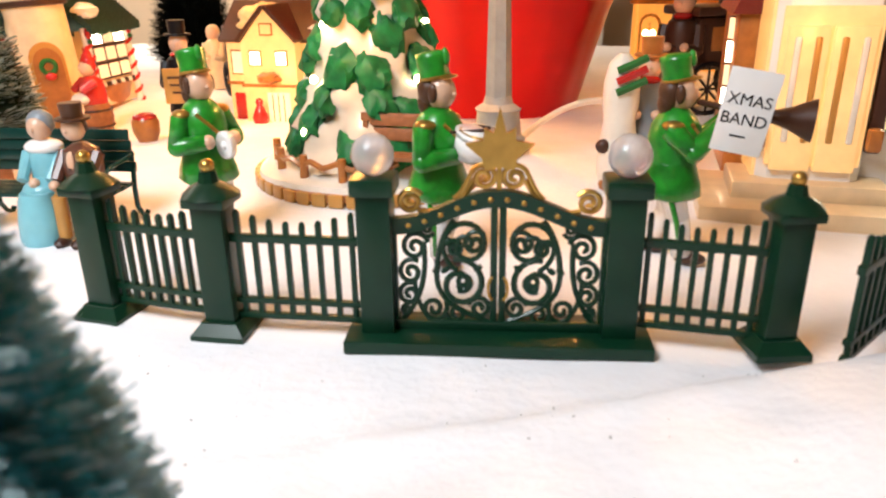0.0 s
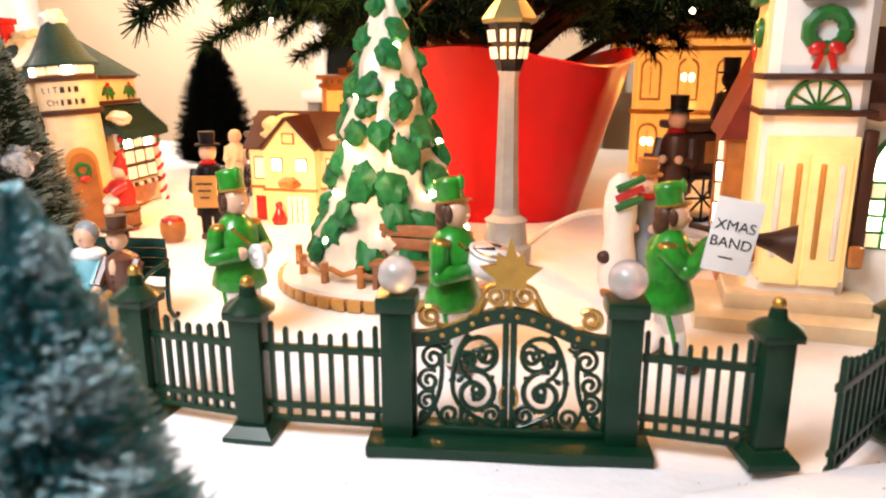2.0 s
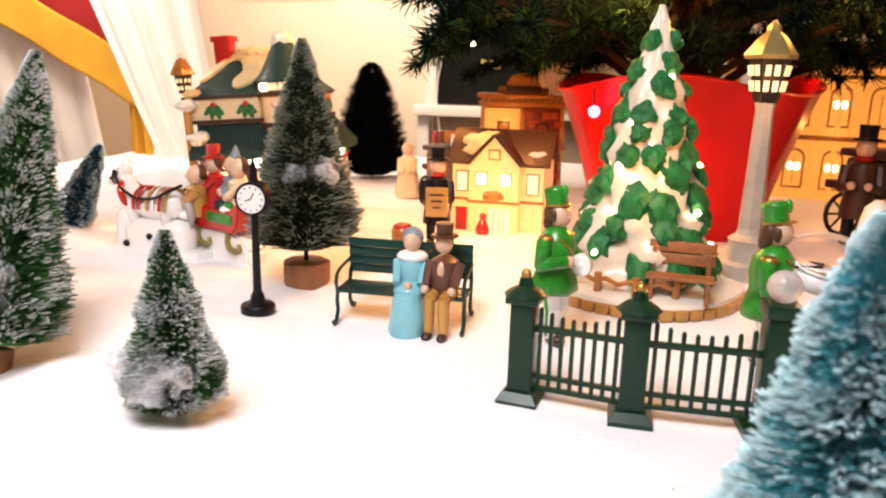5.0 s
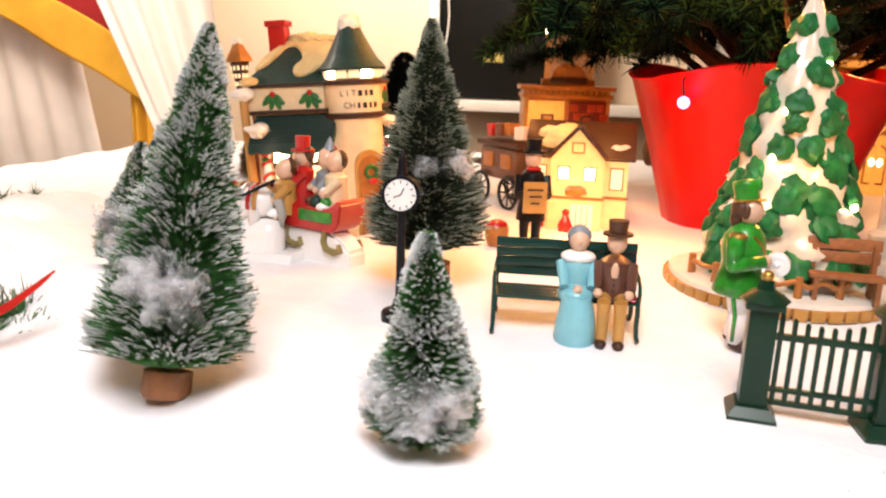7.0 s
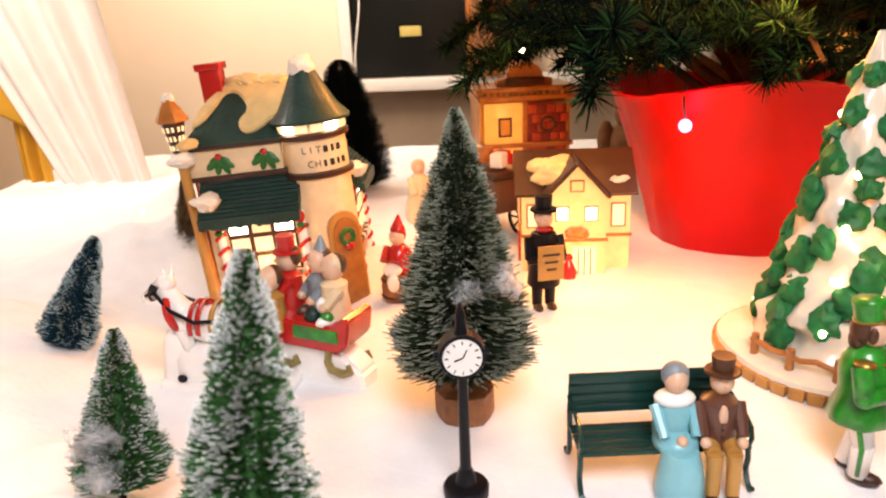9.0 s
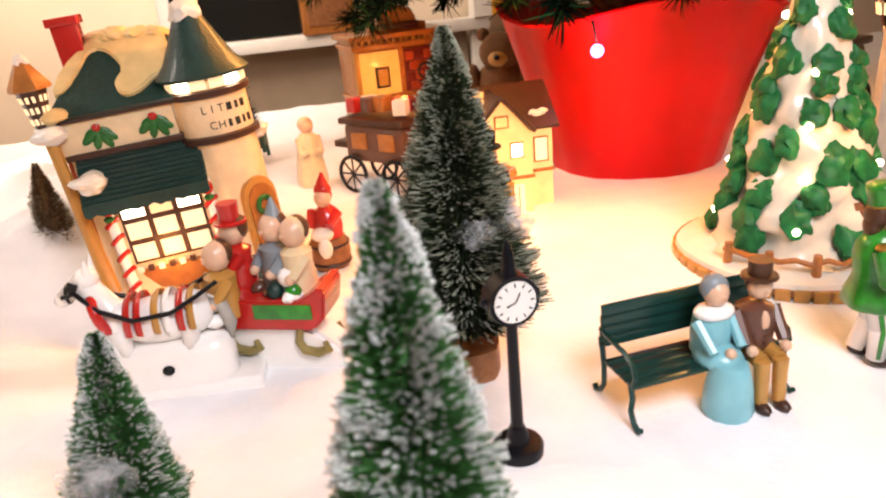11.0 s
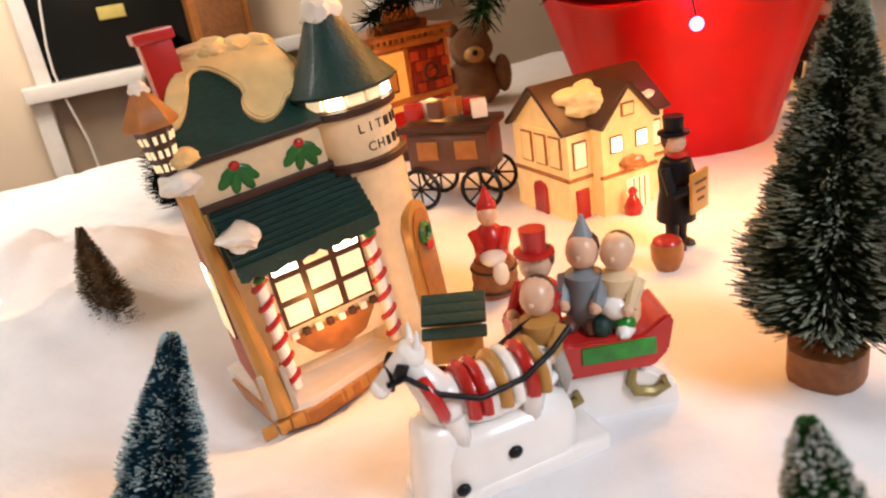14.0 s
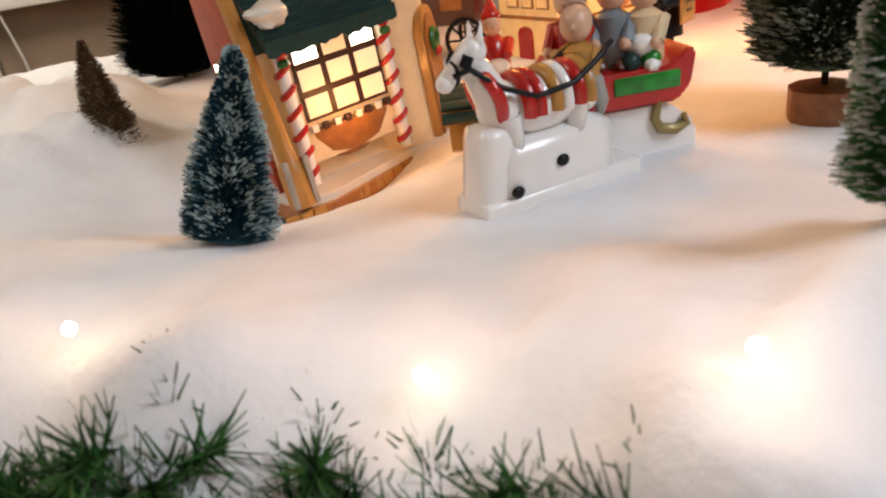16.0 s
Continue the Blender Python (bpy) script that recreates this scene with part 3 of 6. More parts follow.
def wisp_material(name, scale, detail, low, high, most):
    """Thin loose cotton: fibre that lets light and sight through in patches."""
    m = bpy.data.materials.new(name)
    m.use_nodes = True
    nt = m.node_tree
    clear = nt.nodes.new("ShaderNodeBsdfTransparent")
    blend = nt.nodes.new("ShaderNodeMixShader")
    grain = nt.nodes.new("ShaderNodeTexNoise")
    steps = nt.nodes.new("ShaderNodeValToRGB")
    where = nt.nodes.new("ShaderNodeTexCoord")
    grain.inputs["Scale"].default_value, grain.inputs["Detail"].default_value = scale, detail
    steps.color_ramp.elements[0].position, steps.color_ramp.elements[1].position = low, high
    steps.color_ramp.elements[1].color = (most, most, most, 1)
    fibre = nt.nodes.new("ShaderNodeBsdfTranslucent")
    fibre.inputs["Color"].default_value = (0.97, 0.97, 0.98, 1)
    both = nt.nodes.new("ShaderNodeMixShader")
    solid = nt.nodes["Principled BSDF"]
    solid.inputs["Base Color"].default_value = (0.95, 0.95, 0.96, 1)
    solid.inputs["Roughness"].default_value = 0.95
    for a, b in ((where.outputs["Object"], grain.inputs["Vector"]), (grain.outputs["Fac"], steps.inputs["Fac"]), (steps.outputs["Color"], blend.inputs["Fac"]),
                 (clear.outputs[0], blend.inputs[1]), (solid.outputs[0], both.inputs[1]), (fibre.outputs[0], both.inputs[2]), (both.outputs[0], blend.inputs[2]),
                 (blend.outputs[0], nt.nodes["Material Output"].inputs["Surface"])):
        nt.links.new(a, b)
    return m


COTTON_WISP = wisp_material("cotton_wisp", 80.0, 6.0, 0.36, 0.78, 0.62)


def lumpy(bm, c, r, seed, flat=0.8, detail=3, rough=0.35):
    made = bmesh.ops.create_icosphere(bm, subdivisions=detail, radius=1.0)
    for v in made["verts"]:
        d = v.co.copy()
        k = 1 + rough * noise.noise(d * 1.6 + Vector((seed, 0, 0))) + 0.5 * rough * noise.noise(d * 4.3 + Vector((0, seed, 0)))
        v.co = Vector(c) + Vector((d.x * r * k, d.y * r * k, d.z * r * k * flat))
    return bm


def cotton_tuft(c, r, seed, parent, rough=0.6):
    """A wisp of cotton: three loose shells of fibre."""
    bm = B()
    for i in range(2):
        lumpy(bm, c, r * (0.8 + 0.3 * i), seed + 7 * i, 0.9, 4, rough)
    return part("cotton_wisp", bm, COTTON_WISP, parent, "loose white cotton wisp")


NEEDLE_GREEN = mat("brush_green", (0.05, 0.19, 0.045), 0.7, vary=0.3, scale=90, island=0.45)
NEEDLE_DARK = mat("brush_dark_green", (0.045, 0.070, 0.030), 0.7, vary=0.3, scale=90, island=0.5)
NEEDLE_BLUE = mat("brush_teal", (0.13, 0.60, 0.68), 0.7, vary=0.3, scale=90, island=0.5)
NEEDLE_BLUE_DARK = mat("brush_blue", (0.006, 0.07, 0.115), 0.7, vary=0.3, scale=90, island=0.5)
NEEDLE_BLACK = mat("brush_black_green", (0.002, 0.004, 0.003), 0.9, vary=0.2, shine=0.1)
NEEDLE_BROWN = mat("brush_brown", (0.24, 0.15, 0.075), 0.7, vary=0.3, scale=90, island=0.4)
FROST = mat("frost_flock", (0.86, 0.88, 0.86), 0.9, vary=0.1)
FROST_BLUE = mat("blue_frost_flock", (0.72, 0.90, 0.93), 0.9, vary=0.1)
FROST_DULL = mat("dull_frost_flock", (0.56, 0.60, 0.48), 0.9, vary=0.2)

brush_tree((0.191, 0.325, ground_z(0.191, 0.325) - 0.004), 0.142, 0.0345, NEEDLE_BLUE, FROST_BLUE, "teal blue frosted bottle-brush tree close to the fence", 26000, frosted=1.0, seed=3, shape=0.8)
brush_tree((-0.12, 0.692, ground_z(-0.12, 0.692) - 0.003), 0.204, 0.046, NEEDLE_DARK, FROST_DULL, "tall dark green bottle-brush tree on a wooden base", 22000, pot=0.0195, tufts=2, seed=5, trunk=0.036, frosted=0.8)
brush_tree((-0.070, 0.420, ground_z(-0.07, 0.42) - 0.003), 0.092, 0.0235, NEEDLE_GREEN, FROST, "small snow-flocked green bottle-brush tree", 16000, tufts=3, seed=7, trunk=0.008, frosted=0.9)
brush_tree((-0.195, 0.438, 0.019), 0.178, 0.036, NEEDLE_GREEN, FROST, "tall green bottle-brush tree flocked with snow", 22000, pot=0.011, tufts=3, seed=9, trunk=0.016, frosted=0.75, tilt=(-18, 1))
brush_tree((-0.291, 0.565, ground_z(-0.291, 0.565) - 0.004), 0.088, 0.022, NEEDLE_GREEN, FROST, "small green bottle-brush tree with cotton on it", 12000, tufts=3, seed=11, trunk=0.01, frosted=0.5, tilt=(-16, 0))
brush_tree((-0.447, 0.802, ground_z(-0.447, 0.802) - 0.004), 0.096, 0.0215, NEEDLE_BLUE_DARK, FROST_BLUE, "dark blue bottle-brush tree with white frosted tips", 14000, tilt=(-12, 21), seed=13, trunk=0.004, frosted=0.65, shape=0.75)
brush_tree((-0.433, 1.079, min(-0.005, ground_z(-0.433, 1.079) - 0.003)), 0.096, 0.024, NEEDLE_BROWN, FROST_DULL, "small brown bottle-brush tree in deep cotton", 6000, seed=15, trunk=0.006)
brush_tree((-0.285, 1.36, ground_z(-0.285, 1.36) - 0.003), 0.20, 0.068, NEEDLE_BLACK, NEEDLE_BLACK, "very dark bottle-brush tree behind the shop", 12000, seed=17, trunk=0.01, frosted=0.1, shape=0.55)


# ---------------------------------------------------------------- bench, couple, clock
def park_bench(at, turn):
    t = thing("park_bench", at, "dark green metal park bench with curled legs", "bench", turn=turn)
    w = 0.094
    bm = B()
    for i in range(4):
        box(bm, (0, 0.020 - 0.001 * i, 0.034 + 0.0068 * i), (w, 0.002, 0.0064), 0.0006, (-6, 0, 0))
    part("backrest", bm, BENCH_GREEN, t)
    bm = B()
    for i in range(4):
        box(bm, (0, -0.012 + 0.0078 * i, 0.025), (w, 0.0072, 0.002), 0.0006)
    part("seat", bm, BENCH_GREEN, t)
    for s in (-1, 1):
        x = s * w * 0.49
        part("arm_rest", sweep(B(), [(x, 0.02, 0.042), (x, 0.008, 0.041), (x, -0.006, 0.040), (x, -0.014, 0.037), (x, -0.016, 0.031), (x, -0.013, 0.025)], 0.0014), BENCH_GREEN, t)
        part("leg", sweep(B(), [(x, -0.012, 0.025), (x, -0.014, 0.018), (x, -0.012, 0.010), (x, -0.015, 0.004), (x, -0.020, 0.0015), (x, -0.022, 0.004)], 0.0016), BENCH_GREEN, t)
        part("leg", sweep(B(), [(x, 0.018, 0.034), (x, 0.016, 0.022), (x, 0.016, 0.010), (x, 0.020, 0.004), (x, 0.025, 0.0015), (x, 0.027, 0.004)], 0.0016), BENCH_GREEN, t)
    return t


park_bench((-0.013, 0.620, ground_z(-0.013, 0.61)), 2)


def figurine(name, bm, mats, at, turn, label, group="", scale=1.0):
    ob = solo(name, bm, mats, label, "figurine", group, at, turn)
    ob.scale = (scale,) * 3
    return ob


def head(bm, c, r, skin, hair, top=True):
    ball(bm, c, (r, r, r * 1.12), 12, skin)
    ball(bm, (c[0], c[1] + r * 0.42, c[2] + r * 0.22), (r * 0.99, r * 0.82, r * 1.0), 12, hair)
    ball(bm, (c[0], c[1] - r * 1.0, c[2] - r * 0.05), r * 0.17, 6, skin)


def top_hat(bm, c, r, index, h=None):
    h = h or r * 1.6
    rod(bm, (c[0], c[1], c[2]), (c[0], c[1], c[2] + r * 0.22), r * 1.55, r * 1.5, 16, index)
    rod(bm, (c[0], c[1], c[2] + r * 0.2), (c[0], c[1], c[2] + h), r * 0.92, r * 1.02, 16, index)


gz = ground_z(0.0, 0.6)
bm = B()  # seated lady
lathe(bm, [(0.0125, 0.0), (0.0135, 0.004), (0.0125, 0.016), (0.0105, 0.026), (0.009, 0.03)], 14, (0, -0.014, 0), 0)
ball(bm, (0, -0.004, 0.029), (0.0125, 0.0145, 0.008), 14, 0)
lathe(bm, [(0.0105, 0.03), (0.0108, 0.040), (0.0095, 0.050), (0.005, 0.055)], 14, (0, 0.003, 0), 0)
ball(bm, (0, 0.001, 0.053), (0.0115, 0.0085, 0.0048), 14, 1)
for s in (-1, 1):
    rod(bm, (s * 0.0105, 0.001, 0.049), (s * 0.0085, -0.012, 0.036), 0.0036, 0.003, 8, 0)
ball(bm, (0.0, -0.014, 0.035), 0.0032, 8, 2)
head(bm, (0, 0, 0.064), 0.0066, 2, 3)
ball(bm, (0, 0.0022, 0.0665), (0.0078, 0.0066, 0.0076), 12, 4)
ball(bm, (-0.004, -0.02, 0.002), (0.003, 0.004, 0.002), 8, 1)
ball(bm, (0.004, -0.02, 0.002), (0.003, 0.004, 0.002), 8, 1)
figurine("figurine", bm, [LIGHT_BLUE, WHITE_GLAZE, SKIN, HAIR, GREY_BLUE], (-0.006, 0.615, gz - 0.001), 3, "seated lady figurine in a light blue dress", "couple on the bench")
bm = B()  # seated gentleman
for s in (-1, 1):
    rod(bm, (s * 0.005, 0.002, 0.029), (s * 0.0052, -0.014, 0.028), 0.0048, 0.0044, 10, 1)
    rod(bm, (s * 0.0052, -0.015, 0.029), (s * 0.0052, -0.016, 0.005), 0.0042, 0.0036, 10, 1)
    ball(bm, (s * 0.0055, -0.019, 0.0028), (0.0038, 0.0062, 0.0032), 8, 2)
    rod(bm, (s * 0.0105, 0.003, 0.050), (s * 0.0105, -0.009, 0.036), 0.004, 0.0034, 8, 0)
    ball(bm, (s * 0.0095, -0.012, 0.034), 0.0032, 8, 3)
lathe(bm, [(0.0095, 0.026), (0.0105, 0.034), (0.011, 0.044), (0.0098, 0.052), (0.004, 0.056)], 14, (0, 0.003, 0), 0)
ball(bm, (0, -0.006, 0.047), (0.003, 0.003, 0.006), 8, 3)
for k in range(3):
    ball(bm, (0.0, -0.0082, 0.035 + 0.004 * k), 0.0007, 6, 2)
head(bm, (0, 0, 0.0645), 0.0064, 3, 2)
top_hat(bm, (0, 0.001, 0.0695), 0.0062, 4, 0.0095)
figurine("figurine", bm, [BROWN, TAN, DARK_BROWN, SKIN, HAIR], (0.0175, 0.612, gz - 0.001), -4, "seated gentleman figurine in a brown coat and top hat", "couple on the bench")

clock = thing("street_clock", (-0.121, 0.605, ground_z(-0.121, 0.605)), "black miniature street clock on a post with a round white dial", "clock", turn=4)
part("base", lathe(B(), [(0.0125, 0), (0.0128, 0.005), (0.0118, 0.0065), (0.006, 0.0075), (0.0048, 0.013), (0.0036, 0.016)], 20), BLACK, clock)
part("post", rod(B(), (0, 0, 0.014), (0, 0, 0.076), 0.0032, 0.0026, 12), BLACK, clock)
bm = B()
rod(bm, (0, -0.0055, 0.0855), (0, 0.0055, 0.0855), 0.0122, 0.0122, 28)
rod(bm, (-0.0145, 0, 0.0855), (0.0145, 0, 0.0855), 0.0016, 0.0016, 8)
part("case", bm, BLACK, clock)
part("finial", lathe(B(), [(0.0042, 0.0965), (0.003, 0.101), (0.0028, 0.107), (0.0012, 0.1125), (0.0004, 0.114)], 10), BLACK, clock)
dial = part("dial", rod(B(), (0, -0.0062, 0.0855), (0, -0.0054, 0.0855), 0.0102, 0.0102, 28), DIAL, clock, "round white clock dial")
for i in range(12):
    a = i * math.pi / 6
    part("hour_mark", box(B(), (0.0084 * math.sin(a), -0.0064, 0.0855 + 0.0084 * math.cos(a)), (0.0006, 0.0003, 0.0018), 0, (0, math.degrees(a), 0)), GRAPHITE, dial)
part("hand_bar", box(B(), (0.0012, -0.0065, 0.0878), (0.0006, 0.0003, 0.0052), 0, (0, 25, 0)), GRAPHITE, dial)
part("hand_bar", box(B(), (-0.0022, -0.0065, 0.0848), (0.0007, 0.0003, 0.0046), 0, (0, 70, 0)), GRAPHITE, dial)


# ---------------------------------------------------------------- band players
def bandsman(at, turn, label, trade, scale=1.0, stride=0.004):
    """Indices: 0 green, 1 white, 2 skin, 3 hair, 4 gold, 5 brown."""
    bm = B()
    for s in (-1, 1):
        foot = (s * 0.0064, s * stride, 0.005)
        knee = (s * 0.0066, s * stride * 0.35 - 0.003, 0.024)
        rod(bm, (s * 0.0055, 0, 0.045), knee, 0.0072, 0.0060, 12, 1)
        ball(bm, knee, 0.0060, 10, 1)
        rod(bm, knee, foot, 0.0060, 0.0052, 12, 1)
        sweep(bm, [(s * 0.0122, 0.0, 0.044), (knee[0] + s * 0.0056, knee[1], knee[2]), (foot[0] + s * 0.0048, foot[1], foot[2] + 0.002)], [0.0016, 0.0015, 0.0013], 6, 0)
        ball(bm, (foot[0], foot[1] - 0.004, 0.0038), (0.0046, 0.0085, 0.0040), 10, 5)
    flare = lambda a, z: 1 + (0.05 * math.sin(6 * a) if z < 0.045 else 0.0)
    lathe(bm, [(0.0135, 0.035), (0.0160, 0.037), (0.0150, 0.043), (0.0122, 0.052), (0.0120, 0.056), (0.0132, 0.065), (0.0122, 0.072), (0.0085, 0.0775), (0.0048, 0.081)], 20, (0, 0, 0), 0, flare)
    ball(bm, (0, 0, 0.0535), (0.0126, 0.0120, 0.0014), 14, 0)
    sweep(bm, [(-0.0085, -0.0085, 0.074), (-0.002, -0.0130, 0.066), (0.006, -0.0122, 0.058), (0.0105, -0.006, 0.0535)], 0.0011, 6, 4)
    for s in (-1, 1):
        ball(bm, (s * 0.0118, 0, 0.0735), (0.0052, 0.0056, 0.0026), 10, 4)
        elbow = (s * 0.0178, -0.002, 0.057) if trade != "horn" else (s * 0.0165, -0.011, 0.062)
        wrist = (s * 0.008, -0.0165, 0.060) if trade != "horn" else (s * 0.006, -0.024, 0.077)
        rod(bm, (s * 0.0118, 0.001, 0.0715), elbow, 0.0056, 0.0052, 10, 0)
        ball(bm, elbow, 0.0053, 10, 0)
        rod(bm, elbow, wrist, 0.0052, 0.0040, 10, 0)
        ball(bm, wrist, 0.0040, 8, 2)
    rod(bm, (0, 0, 0.077), (0, -0.001, 0.084), 0.0042, 0.0040, 10, 2)
    ball(bm, (0, -0.0015, 0.088), (0.0076, 0.0078, 0.0088), 14, 2)
    ball(bm, (0, 0.0030, 0.0885), (0.0082, 0.0072, 0.0088), 14, 3)
    ball(bm, (0, 0.0052, 0.0825), (0.0068, 0.0050, 0.0068), 12, 3)
    ball(bm, (0, -0.0092, 0.0872), 0.0013, 6, 2)
    for s in (-1, 1):
        ball(bm, (s * 0.0072, -0.0015, 0.0880), (0.0018, 0.0026, 0.0048), 8, 3)
    old = set(bm.verts)
    lathe(bm, [(0.0080, 0.0), (0.0082, 0.0016)], 16, (0, 0, 0), 4)
    lathe(bm, [(0.0076, 0.0016), (0.0074, 0.005), (0.0080, 0.0105), (0.0078, 0.0125), (0.0035, 0.0135)], 16, (0, 0, 0), 0)
    ball(bm, (0, -0.0076, 0.0004), (0.0058, 0.0044, 0.0010), 10, 4)
    ball(bm, (0, -0.0078, 0.0100), (0.0022, 0.0020, 0.0042), 8, 0)
    bmesh.ops.transform(bm, verts=[v for v in bm.verts if v not in old], matrix=pose(0, 0.0012, 0.0935, -10, 0, 0))
    if trade == "drum":
        rod(bm, (0, -0.023, 0.058), (0, -0.025, 0.069), 0.0130, 0.0130, 20, 1)
        rod(bm, (0, -0.0247, 0.0682), (0, -0.0251, 0.0700), 0.0136, 0.0136, 20, 1)
        rod(bm, (0, -0.025, 0.0700), (0, -0.0251, 0.0706), 0.0115, 0.0115, 20, 4)
        rod(bm, (0, -0.025, 0.0704), (0, -0.0251, 0.0711), 0.0104, 0.0104, 20, 1)
        for s in (-1, 1):
            rod(bm, (s * 0.010, -0.013, 0.071), (s * 0.003, -0.027, 0.0722), 0.0008, 0.0008, 6, 5)
    elif trade == "cymbal":
        rod(bm, (-0.002, -0.0215, 0.058), (0.001, -0.0215, 0.058), 0.0075, 0.0075, 18, 1)
        ball(bm, (-0.0005, -0.0215, 0.058), (0.0032, 0.0028, 0.0028), 10, 1)
    elif trade == "horn":
        rod(bm, (0, -0.009, 0.084), (0.0, -0.036, 0.079), 0.0016, 0.002, 8, 5)
        lathe_pts = [(0.0, -0.036 - 0.026 * u, 0.079 - 0.0012 * u) for u in (0, 0.3, 0.6, 0.85, 1.0)]
        sweep(bm, lathe_pts, [0.002, 0.0032, 0.0056, 0.0088, 0.0105], 14, 5)
    return figurine("bandsman", bm, [BAND_GREEN, WHITE_GLAZE, SKIN, HAIR, GOLD, DARK_BROWN], at, turn, label, "green uniformed band players", scale)


bandsman((0.094, 0.615, ground_z(0.094, 0.615)), 58, "band figurine in green coat and tall green hat", "cymbal", 1.0)
bandsman((0.227, 0.601, ground_z(0.227, 0.60)), 68, "band figurine in green coat beating a white drum", "drum", 1.02)
bandsman((0.345, 0.622, ground_z(0.345, 0.62)), 76, "band figurine in green coat blowing a brown horn", "horn", 1.0, 0.010)

sheet = thing("band_sign", (0.371, 0.594, 0.086), "white hanging sign lettered for the band", "sign", turn=-8, scale=0.88)
part("board", box(B(), (0, 0, 0), (0.026, 0.0012, 0.044), 0.0004, (0, 9, 0)), WHITE_GLAZE, sheet)


def words(text, at, size, rot, parent, material, name="lettering"):
    cu = bpy.data.curves.new(name, "FONT")
    cu.body, cu.size, cu.extrude, cu.align_x, cu.align_y = text, size, 0.0001, "CENTER", "CENTER"
    ob = new(name, cu)
    ob.data.materials.append(material)
    ob.parent = parent
    ob.matrix_local = pose(*at, *rot)
    return ob


words("XMAS", (0.0012, -0.0009, 0.006), 0.0085, (90, 9, 0), sheet, GRAPHITE)
words("BAND", (-0.0008, -0.0009, -0.004), 0.0085, (90, 9, 0), sheet, GRAPHITE)
part("stroke", box(B(), (-0.003, -0.0008, -0.0125), (0.008, 0.0004, 0.0008), 0, (0, 9, 0)), GRAPHITE, sheet)

# ---------------------------------------------------------------- painted ceramic tree with its base and wooden bench
def ceramic_tree(at):
    t = thing("ceramic_christmas_tree", at, "snowy green ceramic Christmas tree on a round lit base", "Christmas tree")
    rnd = random.Random(4)
    bm = B()
    lathe(bm, [(0.080, 0.0), (0.086, 0.004), (0.086, 0.009)], 40, wobble=lambda a, z: 1 + 0.015 * math.sin(9 * a))
    base = part("base", bm, ORANGE_BROWN, t, "brown log-edged base rim")
    for i in range(46):
        a = 2 * math.pi * i / 46
        part("rim_log", box(B(), (0.0855 * math.cos(a), 0.0855 * math.sin(a), 0.0052), (0.004, 0.0098, 0.0085), 0.0012, (0, 0, math.degrees(a))), TAN, base)
    bm = B()
    lathe(bm, [(0.084, 0.009), (0.083, 0.0125), (0.06, 0.016), (0.03, 0.018)], 40, wobble=lambda a, z: 1 + 0.02 * math.sin(5 * a + 1))
    part("snow_top", bm, CERAMIC_SNOW, t, "glazed white snow on the base")

    def radius(z):
        return 0.060 * (1 - (z - 0.016) / 0.217) ** 0.95 + 0.0015
    bm = B()
    zs = [0.016 + 0.215 * i / 26 for i in range(27)]
    lathe(bm, [(radius(z) * (0.93 + 0.07 * math.cos(i * 2.1)), z) for i, z in enumerate(zs)], 36,
          wobble=lambda a, z: 1 + 0.09 * math.sin(6 * a + z * 90) + 0.07 * math.sin(11 * a - z * 160))
    part("body", bm, TREE_WHITE, t, "cream white glazed snow")
    k = 0
    for row in range(11):
        z = 0.030 + 0.0172 * row
        n = max(3, round(11 * (1 - row / 12.5)))
        for i in range(n):
            if rnd.random() < 0.10:
                continue
            a = 2 * math.pi * (i + 0.5 * (row % 2) + rnd.uniform(-0.22, 0.22)) / n
            zz = z + rnd.uniform(-0.004, 0.004)
            r = radius(zz)
            size = (0.0108 + 0.0040 * rnd.random()) * (1 - 0.036 * row)
            bm = B()
            lumpy(bm, (0, 0, 0), 1.0, 100 + k, 1.0, 3, 0.45)
            for v in bm.verts:
                v.co.y *= 1.0 - 0.14 * v.co.z
                v.co.x *= 1.0 - 0.25 * v.co.z
            bmesh.ops.transform(bm, verts=bm.verts, matrix=pose(r * 0.97 * math.cos(a), r * 0.97 * math.sin(a), zz, rnd.uniform(-25, 25), -18, math.degrees(a)) @ Matrix.Diagonal((0.0066, size * 0.88, size * 1.12, 1)))
            part("bough", bm, TREE_GREEN, t, "dark green glazed bough")
            k += 1
    for row in range(5):
        for i in range(max(2, 5 - row)):
            a = 2 * math.pi * (i + 0.37 * row + 0.2) / max(2, 5 - row)
            z = 0.040 + 0.034 * row
            r = radius(z) * 1.06
            part("bulb", ball(B(), (r * math.cos(a), r * math.sin(a), z), 0.0027, 8), BULB, t, "small lit bulb")
    for i in range(5):
        a = -2.9 + i * 0.42
        c = (0.071 * math.cos(a), 0.071 * math.sin(a))
        part("fence_stump", rod(B(), (*c, 0.012), (*c, 0.029), 0.0032, 0.0028, 8), ORANGE_BROWN, t)
    pts = [(0.071 * math.cos(-2.95 + i * 0.14), 0.071 * math.sin(-2.95 + i * 0.14), 0.0235 + 0.002 * math.sin(i * 3.0)) for i in range(14)]
    part("fence_rail", sweep(B(), pts, 0.0022), ORANGE_BROWN, t)
    return t


CT = (0.156, 0.752, ground_z(0.156, 0.75) - 0.004)
ceramic_tree(CT)
bulb_lamp("tree_light", (CT[0], CT[1] - 0.085, 0.12), 0.10, WARM)

